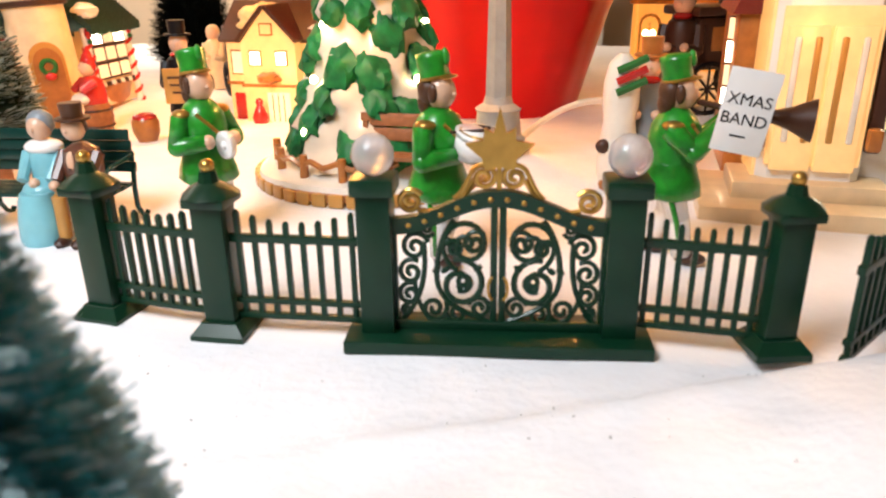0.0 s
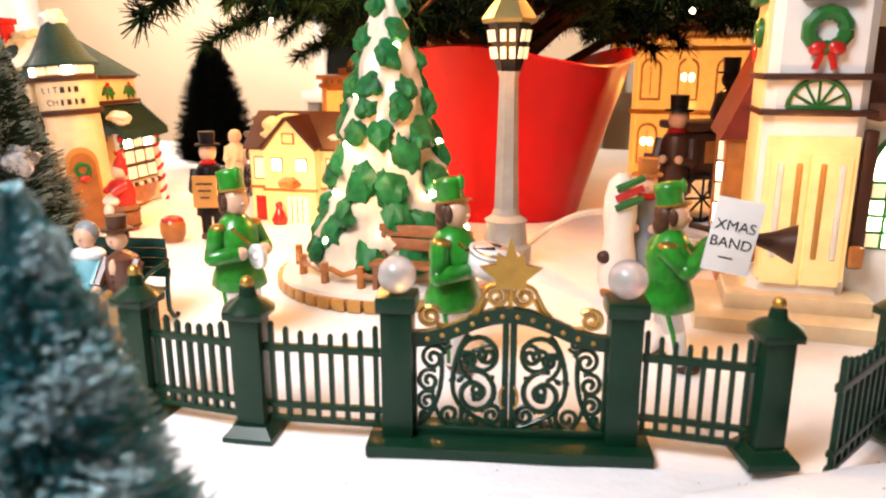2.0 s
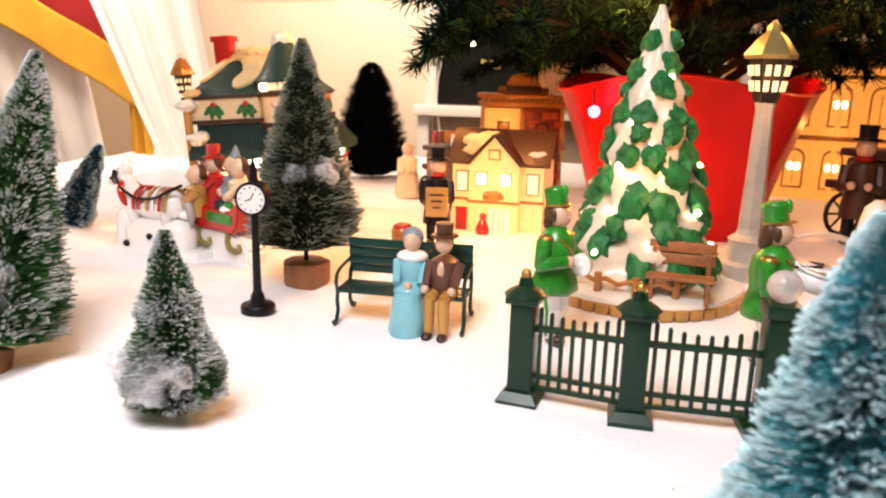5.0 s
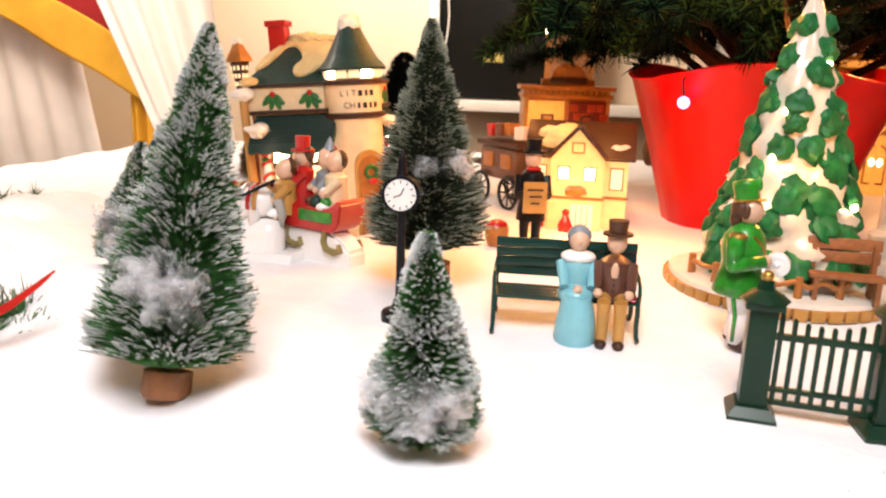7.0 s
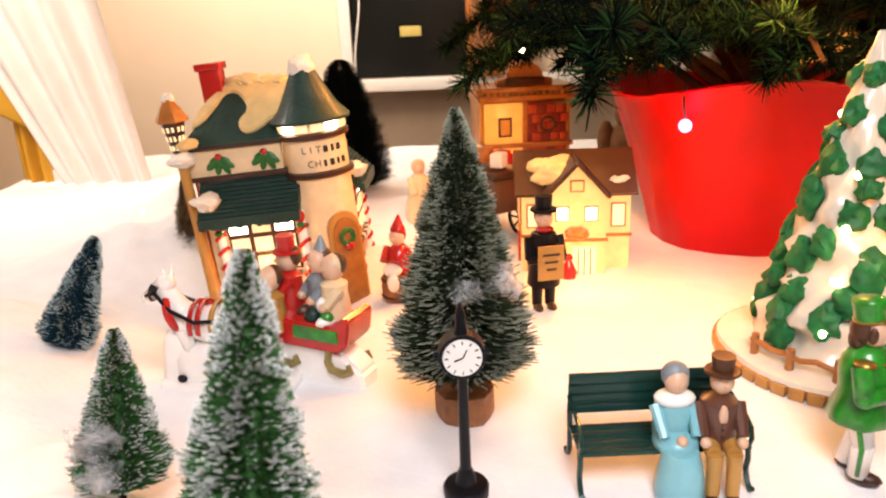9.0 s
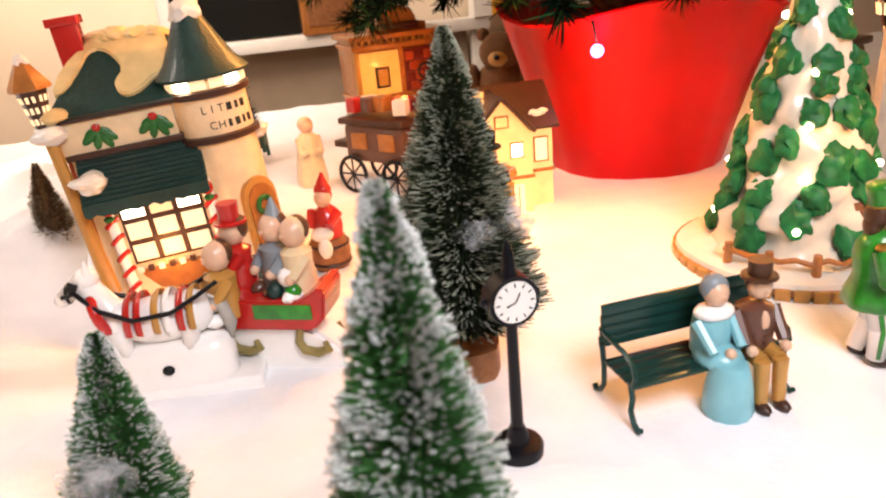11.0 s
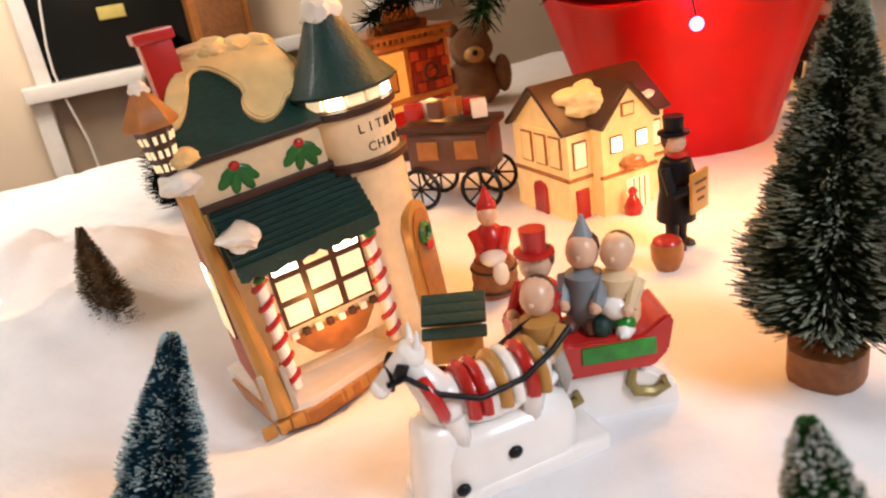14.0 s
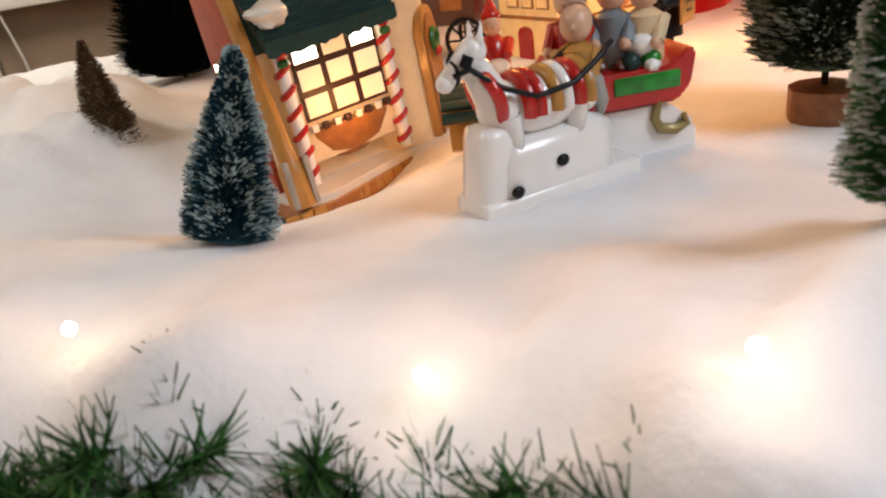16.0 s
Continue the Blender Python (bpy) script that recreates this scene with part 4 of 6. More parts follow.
wb = thing("wooden_bench", (0.183, 0.692, CT[2] + 0.0125), "orange-brown wooden garden bench in the snow", "bench", turn=-6)
for i in range(2):
    part("back_slat", box(B(), (0, 0.008, 0.029 + 0.0095 * i), (0.049, 0.003, 0.0085), 0.001, (-8, 0, 0)), WOOD, wb)
for i in range(2):
    part("seat_slat", box(B(), (0, -0.004 - 0.008 * i, 0.0185), (0.049, 0.0075, 0.003), 0.0008), WOOD, wb)
for s in (-1, 1):
    side = part("side", slab(B(), [(-0.014, 0.0), (-0.008, 0.0), (-0.002, 0.008), (0.004, 0.0), (0.010, 0.0), (0.009, 0.038), (0.005, 0.038), (0.004, 0.019), (-0.013, 0.018)], -0.0016, 0.0016), WOOD, wb)
    side.rotation_euler = (0, 0, radians(90))
    side.location = (s * 0.02, -0.002, 0)


# ---------------------------------------------------------------- street lamp
lamp = thing("street_lamp", (0.243, 0.772, ground_z(0.243, 0.772)), "tall miniature street lamp with a bronze roofed lantern", "street lamp")
bm = B()
lathe(bm, [(0.020, 0), (0.020, 0.012), (0.017, 0.015), (0.0155, 0.030), (0.017, 0.033), (0.011, 0.037), (0.0095, 0.042)], 10)
part("plinth", bm, PALE_STONE, lamp)
bm = B()
lathe(bm, [(0.0092, 0.04), (0.0082, 0.08), (0.0068, 0.14), (0.008, 0.144), (0.0065, 0.147)], 14, wobble=lambda a, z: 1 + 0.06 * math.cos(7 * a))
part("post", bm, PALE_STONE, lamp, "fluted pale grey post")
bm = B()
lathe(bm, [(0.0085, 0.145), (0.0105, 0.150), (0.0155, 0.178), (0.0165, 0.18)], 6)
lan = part("lantern", bm, BLACK, lamp)
for i in range(6):
    a = 2 * math.pi * (i + 0.5) / 6
    for u in (-1, 1):
        for z in (0.158, 0.170):
            r = 0.0112 + (z - 0.15) * 0.155
            c = Vector((r * math.cos(a), r * math.sin(a), z)) + u * 0.0033 * Vector((-math.sin(a), math.cos(a), 0))
            part("pane", box(B(), c, (0.0012, 0.0040, 0.0082), 0, (0, 10, math.degrees(a))), LIT_PANE, lan, "glowing lantern pane")
bm = B()
lathe(bm, [(0.0195, 0.179), (0.0205, 0.182), (0.012, 0.194), (0.0055, 0.2), (0.0055, 0.2035), (0.001, 0.2085)], 6)
part("roof", bm, BRONZE, lamp, "bronze lantern roof with snow")
bulb_lamp("lantern_light", (0.243, 0.735, 0.172), 0.03, WARM)


# ---------------------------------------------------------------- corner shop
def lattice(parent, c, w, h, cols, rows, hot, along=(1, 0, 0), thick=0.002, frame_mat=None, face=-1.0):
    """A lit window: pane by pane, with real bars. c is its lower left corner, along the way across."""
    along = Vector(along).normalized()
    out = Vector((along.y, -along.x, 0))
    turn = math.degrees(math.atan2(along.y, along.x))
    win = part("window", box(B(), Vector(c) + along * w / 2 + Vector((0, 0, h / 2)) - out * 0.001, (w, 0.002, h), 0, (0, 0, turn)), frame_mat or DARK_BROWN, parent)
    for i in range(cols):
        for j in range(rows):
            p = Vector(c) + along * w * (i + 0.5) / cols + Vector((0, 0, h * (j + 0.5) / rows)) + out * 0.0004
            part("pane", box(B(), p, (w / cols - thick, 0.0012, h / rows - thick), 0.0003, (0, 0, turn)), HOT_PANE if (i, j) in hot else LIT_PANE, win)
    return win


def shop(at, turn):
    """Origin at the foot of the front left corner; the front looks to -y. Floor level 0."""
    s = thing("christmas_shop", at, "lit porcelain corner shop with green snowy roof and candy cane posts", "model shop", turn=turn)
    s.rotation_euler = (0, radians(-4.5), radians(turn))
    rnd = random.Random(8)
    out = [(-0.004, -0.030), (0.02, -0.038), (0.06, -0.03), (0.10, -0.022), (0.14, -0.018), (0.166, 0.0), (0.172, 0.05), (0.166, 0.14), (0.06, 0.145), (-0.014, 0.075), (-0.016, 0.06)]
    part("base", slab(B(), out, 0.0, 0.010, 0, "xy"), ORANGE_BROWN, s, "brown stone-edged base")
    part("snow_base", slab(B(), [(x * 0.97 + 0.002, y * 0.94 + 0.002) for x, y in out], 0.010, 0.016, 0, "xy"), CERAMIC_SNOW, s, "glazed snow on the base")
    for i in range(16):
        u = i / 15
        part("base_stone", box(B(), (-0.012 + 0.150 * u, -0.0315 + 0.017 * max(0, u - 0.15) - 0.003 * math.sin(u * 5), 0.006), (0.0092, 0.005, 0.0085), 0.0012, (0, 0, rnd.uniform(-8, 18))), TAN, s)
    body = [(0.0, 0.0), (0.112, 0.0), (0.116, 0.01), (0.116, 0.135), (0.075, 0.135), (0.0, 0.056)]
    part("front_wall", slab(B(), body, 0.016, 0.155, 0, "xy"), LIT_CREAM, s, "cream porcelain walls with a faint added glow")
    part("side_wall", box(B(), (-0.0015, 0.029, 0.098), (0.004, 0.056, 0.166), 0.0008), BRICK_RED, s, "orange-red painted side wall")
    side = lattice(s, (-0.0045, 0.046, 0.055), 0.030, 0.052, 2, 3, {(0, 2)}, (0, -1, 0))
    before_front = set(s.children)
    part("sign_band", box(B(), (0.041, -0.004, 0.171), (0.092, 0.010, 0.026), 0.001), CREAM, s, "cream frieze with painted holly")
    for z in (0.1565, 0.1855):
        part("moulding", box(B(), (0.041, -0.005, z), (0.097, 0.014, 0.0045), 0.001), DARK_BROWN, s)
    for cx in (0.028, 0.071):
        for k, (dx, dz, a) in enumerate(((-0.0075, -0.002, 55), (0.0075, -0.002, -55), (-0.002, -0.005, 15), (0.005, -0.0055, -25), (-0.0035, 0.002, 70), (0.004, 0.002, -70))):
            part("holly_leaf", ball(B(), (cx + dx, -0.0096, 0.171 + dz), (0.0034, 0.0012, 0.007), 8, rot=(0, a, 0)), HOLLY, s, "painted green holly leaf")
        part("holly_berry", ball(B(), (cx, -0.0102, 0.1765), (0.0036, 0.0018, 0.0032), 8), RED, s, "red holly berry")
    # awning of overlapping shingle rows
    for i in range(10):
        u = i / 9
        bm = B()
        pts = 22
        z, y = 0.1535 - 0.030 * u, -0.003 - 0.029 * u
        low = [(0.004 + 0.096 * j / pts, z - 0.0085 - 0.0012 * (j % 2) - 0.0022 * rnd.random()) for j in range(pts + 1)]
        slab(bm, low + [(0.100, z), (0.004, z)], y - 0.0038, y - 0.0008)
        part("awning_tier", bm, SHOP_GREEN, s, "green shingled tier of the awning")
    part("awning_core", slab(B(), [(0.004, 0.152), (0.098, 0.152), (0.098, 0.112), (0.004, 0.112)], -0.004, 0.0), SHOP_GREEN, s)
    bm = lumpy(B(), (0.014, -0.026, 0.138), 0.013, 31, 0.6)
    part("awning_snow", bm, CERAMIC_SNOW, s, "snow lying on the awning")
    # bay window
    bay = part("bay", box(B(), (0.057, -0.006, 0.075), (0.078, 0.02, 0.085), 0.002), LIT_CREAM, s)
    lattice(s, (0.024, -0.0175, 0.062), 0.066, 0.056, 3, 3, {(0, 2), (2, 2)}, (1, 0, 0), 0.0046)
    for cx, cz in ((0.033, 0.1215), (0.080, 0.1215)):
        part("bay_bulb", ball(B(), (cx, -0.020, cz), (0.006, 0.002, 0.0032), 8), HOT_PANE, s)
    gar = [(0.030 + 0.056 * i / 20, -0.0215, 0.1165 - 0.004 * abs(math.sin(i * math.pi / 10))) for i in range(21)]
    part("garland", sweep(B(), gar, 0.0026), HOLLY, s, "green garland over the window")
    bm = lathe(B(), [(0.012, -0.006), (0.030, 0.003), (0.037, 0.016), (0.038, 0.022)], 20)
    bmesh.ops.transform(bm, verts=bm.verts, matrix=pose(0.057, -0.006, 0.034) @ Matrix.Diagonal((1.0, 0.45, 1.0, 1)))
    part("flower_box", bm, ORANGE_BROWN, s, "orange window box with a snow edge")
    for i in range(8):
        part("box_brick", box(B(), (0.027 + 0.0085 * i, -0.0195 - 0.002 * math.sin(math.pi * i / 7), 0.0575), (0.0048, 0.004, 0.005), 0.0006), DARK_BROWN if i % 2 else CERAMIC_SNOW, s)
    for cx in (0.017, 0.096):
        cane = part("candy_post", rod(B(), (cx, -0.017, 0.02), (cx, -0.017, 0.120), 0.0046, 0.0042, 12), WHITE_GLAZE, s, "white candy cane post with red stripes")
        for i in range(6):
            z = 0.028 + 0.0145 * i
            ring = [(cx + 0.0047 * math.cos(a), -0.017 + 0.0047 * math.sin(a), z + 0.0035 * math.cos(a + 0.5)) for a in [j * math.pi / 6 for j in range(13)]]
            part("red_stripe", sweep(B(), ring, 0.0022, 6), RED, cane, "red stripe")
        part("red_bow", ball(B(), (cx, -0.0215, 0.114), (0.0055, 0.003, 0.0065), 8), RED, cane, "red bow")
        part("holly_sprig", ball(B(), (cx, -0.022, 0.1055), (0.0045, 0.0025, 0.003), 8), HOLLY, cane)
    # the same front once more on the east side, turned by a quarter
    for ob in [c for c in s.children if c not in before_front]:
        copy_thing(ob, pose(0.116, 0.042, 0, 0, 0, 90) @ ob.matrix_basis)
    # round tower
    cx, cy, r = 0.1157, 0.010, 0.030
    part("tower", lathe(B(), [(r, 0.016), (r * 0.985, 0.15), (r, 0.152), (r, 0.196)], 32, (cx, cy, 0)), LIT_CREAM, s, "round cream corner tower with a faint added glow")
    for z in (0.1495, 0.1855):
        part("tower_ring", lathe(B(), [(r + 0.001, z - 0.003), (r + 0.004, z - 0.002), (r + 0.004, z + 0.0025), (r + 0.001, z + 0.0035)], 32, (cx, cy, 0)), DARK_BROWN, s)
    for i in range(8):
        a = radians(-175 + i * 26)
        part("tower_pane", box(B(), (cx + (r + 0.0008) * math.cos(a), cy + (r + 0.0008) * math.sin(a), 0.1945), (0.003, 0.0112, 0.009), 0.0006, (0, 0, math.degrees(a))), HOT_PANE if i in (2, 5) else LIT_PANE, s)
    for row, (z, text, n) in enumerate(((0.1735, "LIT", 6), (0.1605, "CH", 6))):
        for i in range(n):
            a = radians(-100 + i * 13 + row * 9)
            spot = (cx + (r + 0.0004) * math.cos(a), cy + (r + 0.0004) * math.sin(a), z)
            if i < len(text):
                words(text[i], spot, 0.0088, (90, 0, math.degrees(a) + 90), s, GRAPHITE, "letter")
            else:
                part("letter_bar", box(B(), spot, (0.0008, 0.0042 if i % 2 else 0.0026, 0.0060), 0, (0, 0, math.degrees(a))), GRAPHITE, s)
    part("tower_roof", lathe(B(), [(r + 0.007, 0.198), (r + 0.008, 0.2005), (r * 0.95, 0.211), (r * 0.66, 0.227), (r * 0.40, 0.243), (r * 0.22, 0.252)], 20, (cx, cy, 0), wobble=lambda a, z: 1 + 0.025 * math.sin(10 * a)), SHOP_GREEN, s, "green pointed tower roof")
    part("roof_snow", lumpy(B(), (cx, cy, 0.247), 0.0125, 41, 1.0), CERAMIC_SNOW, s, "snow cap on the tower")
    # arched door on the right of the tower
    a = radians(-52)
    o = Vector((math.cos(a), math.sin(a), 0))
    arch = [(-0.0135, 0.0), (0.0135, 0.0)] + [(0.0135 * math.cos(t), 0.072 + 0.0165 * math.sin(t)) for t in [i * math.pi / 10 for i in range(11)]]
    for name, m, k, d in (("door_frame", TAN, 1.22, 0.0), ("door", ORANGE_BROWN, 1.0, 0.0018)):
        door = part(name, slab(B(), [(x * k, z * (1 + (k - 1) * 0.3)) for x, z in arch], -0.003, 0.003), m, s)
        door.matrix_local = Matrix.Translation((cx + (r + d) * o.x, cy + (r + d) * o.y, 0.018)) @ pose(0, 0, 0, 0, 0, math.degrees(a) + 90)
    ring = [(0.0065 * math.cos(t), -0.004, 0.07 + 0.0065 * math.sin(t)) for t in [i * math.pi / 8 for i in range(17)]]
    part("door_wreath", sweep(B(), ring, 0.0024), HOLLY, door, "green door wreath")
    part("door_bow", ball(B(), (0, -0.006, 0.0605), (0.0055, 0.002, 0.004), 8), RED, door, "red bow")
    # main roof
    bm = B()
    ridge = [(-0.008, -0.013, 0.186), (0.100, -0.013, 0.186), (0.090, 0.055, 0.236), (0.034, 0.055, 0.240), (-0.008, 0.060, 0.186), (0.126, 0.145, 0.186), (0.126, 0.02, 0.186), (0.080, 0.10, 0.232), (0.070, 0.145, 0.186)]
    v = [bm.verts.new(p) for p in ridge]
    for f in ((0, 1, 2, 3), (1, 6, 2), (6, 5, 7, 2), (5, 8, 7), (8, 4, 3, 7), (3, 2, 7), (0, 3, 4), (0, 4, 8, 5, 6, 1)):
        bm.faces.new([v[i] for i in f])
    bmesh.ops.recalc_face_normals(bm, faces=bm.faces)
    part("roof", bm, SHOP_GREEN, s, "green painted roof")
    drift = [(0.000, 0.30), (0.008, 0.66), (0.030, 0.98), (0.040, 1.07), (0.090, 1.05), (0.095, 0.60), (0.092, 0.30), (0.080, 0.34), (0.070, 0.20), (0.058, 0.13), (0.050, 0.20), (0.048, 0.36),
             (0.056, 0.50), (0.050, 0.70), (0.040, 0.84), (0.030, 0.80), (0.024, 0.62), (0.012, 0.36)]
    soft = []
    for k, p in enumerate(drift):
        a, b, c = drift[k - 1], p, drift[(k + 1) % len(drift)]
        soft += [((a[0] + 3 * b[0]) / 4, (a[1] + 3 * b[1]) / 4), ((c[0] + 3 * b[0]) / 4, (c[1] + 3 * b[1]) / 4)]
    bm = slab(B(), [(x, q * 0.084) for x, q in soft], -0.0036, 0.002)
    bmesh.ops.bevel(bm, geom=[e for e in bm.edges if all(w.co.y < -0.003 for w in e.verts)], offset=0.0016, segments=3, affect="EDGES")
    bmesh.ops.transform(bm, verts=bm.verts, matrix=Matrix.Translation((0, -0.013, 0.187)) @ Matrix.Rotation(radians(-54), 4, "X"))
    # Roof snow takes the tint that imitates light from below.
    part("roof_snow", bm, LIT_SNOW, s, "roof snow with painted warm light")
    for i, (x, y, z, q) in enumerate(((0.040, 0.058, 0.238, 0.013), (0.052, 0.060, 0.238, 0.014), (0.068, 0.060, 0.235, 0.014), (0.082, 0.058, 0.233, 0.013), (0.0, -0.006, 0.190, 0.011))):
        part("roof_snow", lumpy(B(), (x, y, z), q, 51 + i, 0.55, 3, 0.3), LIT_SNOW, s, "roof snow with painted warm light")
    bm = box(B(), (0.018, 0.052, 0.218), (0.020, 0.020, 0.075), 0.001)
    box(bm, (0.018, 0.052, 0.256), (0.025, 0.025, 0.007), 0.001)
    part("chimney", bm, RED, s, "red brick chimney")
    # corner post and its lantern
    bm = B()
    sweep(bm, [(0.002, -0.024, 0.012), (0.001, -0.022, 0.04), (0.001, -0.0215, 0.044), (-0.002, -0.018, 0.10), (-0.006, -0.012, 0.172)], [0.0105, 0.0095, 0.0068, 0.0055, 0.005], 8)
    part("corner_post", bm, TAN, s, "tan lamp post at the corner")
    for u in (-1, 1):
        part("post_fin", box(B(), (0.002 + u * 0.0075, -0.0305, 0.03), (0.004, 0.004, 0.034), 0.001), PALE_STONE, s)
    part("post_snow", lumpy(B(), (-0.006, -0.012, 0.178), 0.0125, 61, 0.6), CERAMIC_SNOW, s)
    lanp = part("corner_lantern", lathe(B(), [(0.006, 0.184), (0.0115, 0.213), (0.0125, 0.214)], 6, (-0.008, -0.008, 0)), DARK_BROWN, s)
    for i in range(6):
        a = 2 * math.pi * (i + 0.5) / 6
        for u in (-1, 1):
            for k in range(3):
                z = 0.1895 + 0.0085 * k
                rr = 0.0056 + (z - 0.184) * 0.165
                p = Vector((-0.008 + rr * math.cos(a), -0.008 + rr * math.sin(a), z)) + u * (0.0017 + 0.0003 * k) * Vector((-math.sin(a), math.cos(a), 0))
                part("pane", box(B(), p, (0.001, 0.0021, 0.0046), 0, (0, 10, math.degrees(a))), LIT_PANE, lanp)
    part("lantern_roof", lathe(B(), [(0.0155, 0.213), (0.016, 0.2155), (0.009, 0.227), (0.003, 0.236)], 6, (-0.008, -0.008, 0)), ORANGE_BROWN, s, "brown lantern roof")
    part("lantern_snow", lumpy(B(), (-0.008, -0.008, 0.234), 0.0055, 63, 0.9), CERAMIC_SNOW, s)
    return s


SHOP = (-0.356, 0.945, -0.038)
shop(SHOP, 0)
bulb_lamp("shop_light", (SHOP[0] + 0.045, SHOP[1] - 0.045, SHOP[2] + 0.07), 0.06, WARM)

# small open stall book-shaped sign beside the shop
st = thing("sign_stand", (-0.247, 0.862, ground_z(-0.247, 0.862)), "tan folding stand with a dark green top", "stand", turn=-35)
part("board", box(B(), (0, 0, 0.012), (0.034, 0.004, 0.028), 0.001, (-35, 0, 0)), TAN, st)
for i in range(4):
    part("top_slat", box(B(), (0, -0.008 + 0.006 * i, 0.026 + 0.004 * i - 0.003 * (i == 0)), (0.042, 0.008, 0.004), 0.0012, (30, 0, 0)), SHOP_GREEN, st, "dark green slat")


# ---------------------------------------------------------------- small lit house
def lit_house(at, turn):
    h = thing("lit_house", at, "glowing cream porcelain house with a brown gabled roof", "model house", turn=turn)
    w, d, e = 0.108, 0.085, 0.083
    # House walls and gables emit on their own to imitate inner light.
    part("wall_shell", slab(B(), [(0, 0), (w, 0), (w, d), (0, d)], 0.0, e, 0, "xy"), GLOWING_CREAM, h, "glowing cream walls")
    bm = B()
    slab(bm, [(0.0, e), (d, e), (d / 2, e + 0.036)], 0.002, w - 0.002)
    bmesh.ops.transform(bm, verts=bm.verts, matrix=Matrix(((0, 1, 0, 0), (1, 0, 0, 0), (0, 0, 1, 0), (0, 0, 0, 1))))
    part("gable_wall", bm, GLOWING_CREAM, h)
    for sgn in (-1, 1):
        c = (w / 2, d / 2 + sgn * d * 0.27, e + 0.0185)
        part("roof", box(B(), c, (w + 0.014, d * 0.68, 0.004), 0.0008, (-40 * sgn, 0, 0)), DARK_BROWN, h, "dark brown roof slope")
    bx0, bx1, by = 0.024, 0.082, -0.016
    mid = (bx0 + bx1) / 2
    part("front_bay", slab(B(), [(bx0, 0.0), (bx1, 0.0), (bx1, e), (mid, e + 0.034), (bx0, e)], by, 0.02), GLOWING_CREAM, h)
    for sgn in (-1, 1):
        bm = box(B(), (mid + sgn * 0.0165, 0.012, e + 0.018), (0.0455, 0.066, 0.004), 0.0008, (0, 47 * sgn, 0))
        part("bay_roof", bm, DARK_BROWN, h, "dark brown gable roof")
    # This snow patch takes the walls' added glow.
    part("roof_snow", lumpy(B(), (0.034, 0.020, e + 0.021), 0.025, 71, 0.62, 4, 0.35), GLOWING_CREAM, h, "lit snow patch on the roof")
    part("roof_snow", lumpy(B(), (0.098, 0.016, e + 0.012), 0.011, 72, 0.4), CERAMIC_SNOW, h, "lit snow patch on the roof")
    part("string_course", box(B(), (w / 2, 0.0, 0.041), (w + 0.004, 0.004, 0.003), 0.0005), ORANGE_BROWN, h)
    part("string_course", box(B(), (mid, by, 0.041), (bx1 - bx0 + 0.004, 0.004, 0.003), 0.0005), ORANGE_BROWN, h)
    part("string_course", box(B(), (0, d / 2, 0.041), (0.004, d, 0.003), 0.0005), ORANGE_BROWN, h)

    def opening(c, sx, sz, m, along="x"):
        f = part("window", box(B(), c, (sx + 0.003, 0.002, sz + 0.003) if along == "x" else (0.002, sx + 0.003, sz + 0.003), 0.0004), ORANGE_BROWN, h)
        off = (0, -0.0008, 0) if along == "x" else (-0.0008, 0, 0)
        part("pane", box(B(), [a + b for a, b in zip(c, off)], (sx, 0.0016, sz) if along == "x" else (0.0016, sx, sz), 0.0003), m, f)
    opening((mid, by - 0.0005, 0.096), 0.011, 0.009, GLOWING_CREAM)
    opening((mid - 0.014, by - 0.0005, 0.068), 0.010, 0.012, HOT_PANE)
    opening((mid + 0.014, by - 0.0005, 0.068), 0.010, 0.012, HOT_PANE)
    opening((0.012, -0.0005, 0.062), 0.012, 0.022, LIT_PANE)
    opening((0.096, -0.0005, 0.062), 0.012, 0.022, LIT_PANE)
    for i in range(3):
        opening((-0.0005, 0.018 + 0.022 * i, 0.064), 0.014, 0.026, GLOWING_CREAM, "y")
    door = [(-0.010, 0.0), (0.010, 0.0), (0.010, 0.026)] + [(0.010 * math.cos(t), 0.026 + 0.006 * math.sin(t)) for t in (0.8, 1.57, 2.3)] + [(-0.010, 0.026)]
    dd = part("door", slab(B(), door, -0.0015, 0.0015), RED, h, "red arched door")
    dd.matrix_local = pose(-0.001, 0.045, 0.001, 0, 0, -90)
    part("flower_box", lumpy(B(), (mid, by - 0.002, 0.049), 0.012, 74, 0.5), ORANGE_BROWN, h)
    bm = box(B(), (mid + 0.008, by - 0.001, 0.018), (0.024, 0.003, 0.032), 0.001)
    part("garage_door", bm, LIT_PANE, h, "lit paned double door")
    for i in range(3):
        part("glazing_bar", box(B(), (mid + 0.002 + 0.006 * i, by - 0.0028, 0.018), (0.001, 0.001, 0.03)), ORANGE_BROWN, h)
    ring = [(0.012 + 0.005 * math.cos(t), -0.002, 0.024 + 0.005 * math.sin(t)) for t in [i * math.pi / 8 for i in range(17)]]
    part("porch", box(B(), (0.012, -0.001, 0.016), (0.014, 0.003, 0.03), 0.001), RED, h, "small red side door")
    return h


HOUSE = (-0.055, 0.975, ground_z(0.0, 0.98) - 0.004)
lit_house(HOUSE, -3)
bulb_lamp("house_light", (HOUSE[0] + 0.045, HOUSE[1] - 0.075, HOUSE[2] + 0.05), 0.10, WARM)
bm = B()
lathe(bm, [(0.007, 0.0), (0.0085, 0.006), (0.005, 0.014), (0.003, 0.018)], 12)
ball(bm, (0, 0, 0.021), 0.0042, 8, 0)
figurine("figurine", bm, [RED], (-0.012, 0.944, ground_z(-0.012, 0.944)), 0, "tiny red figurine at the house front")


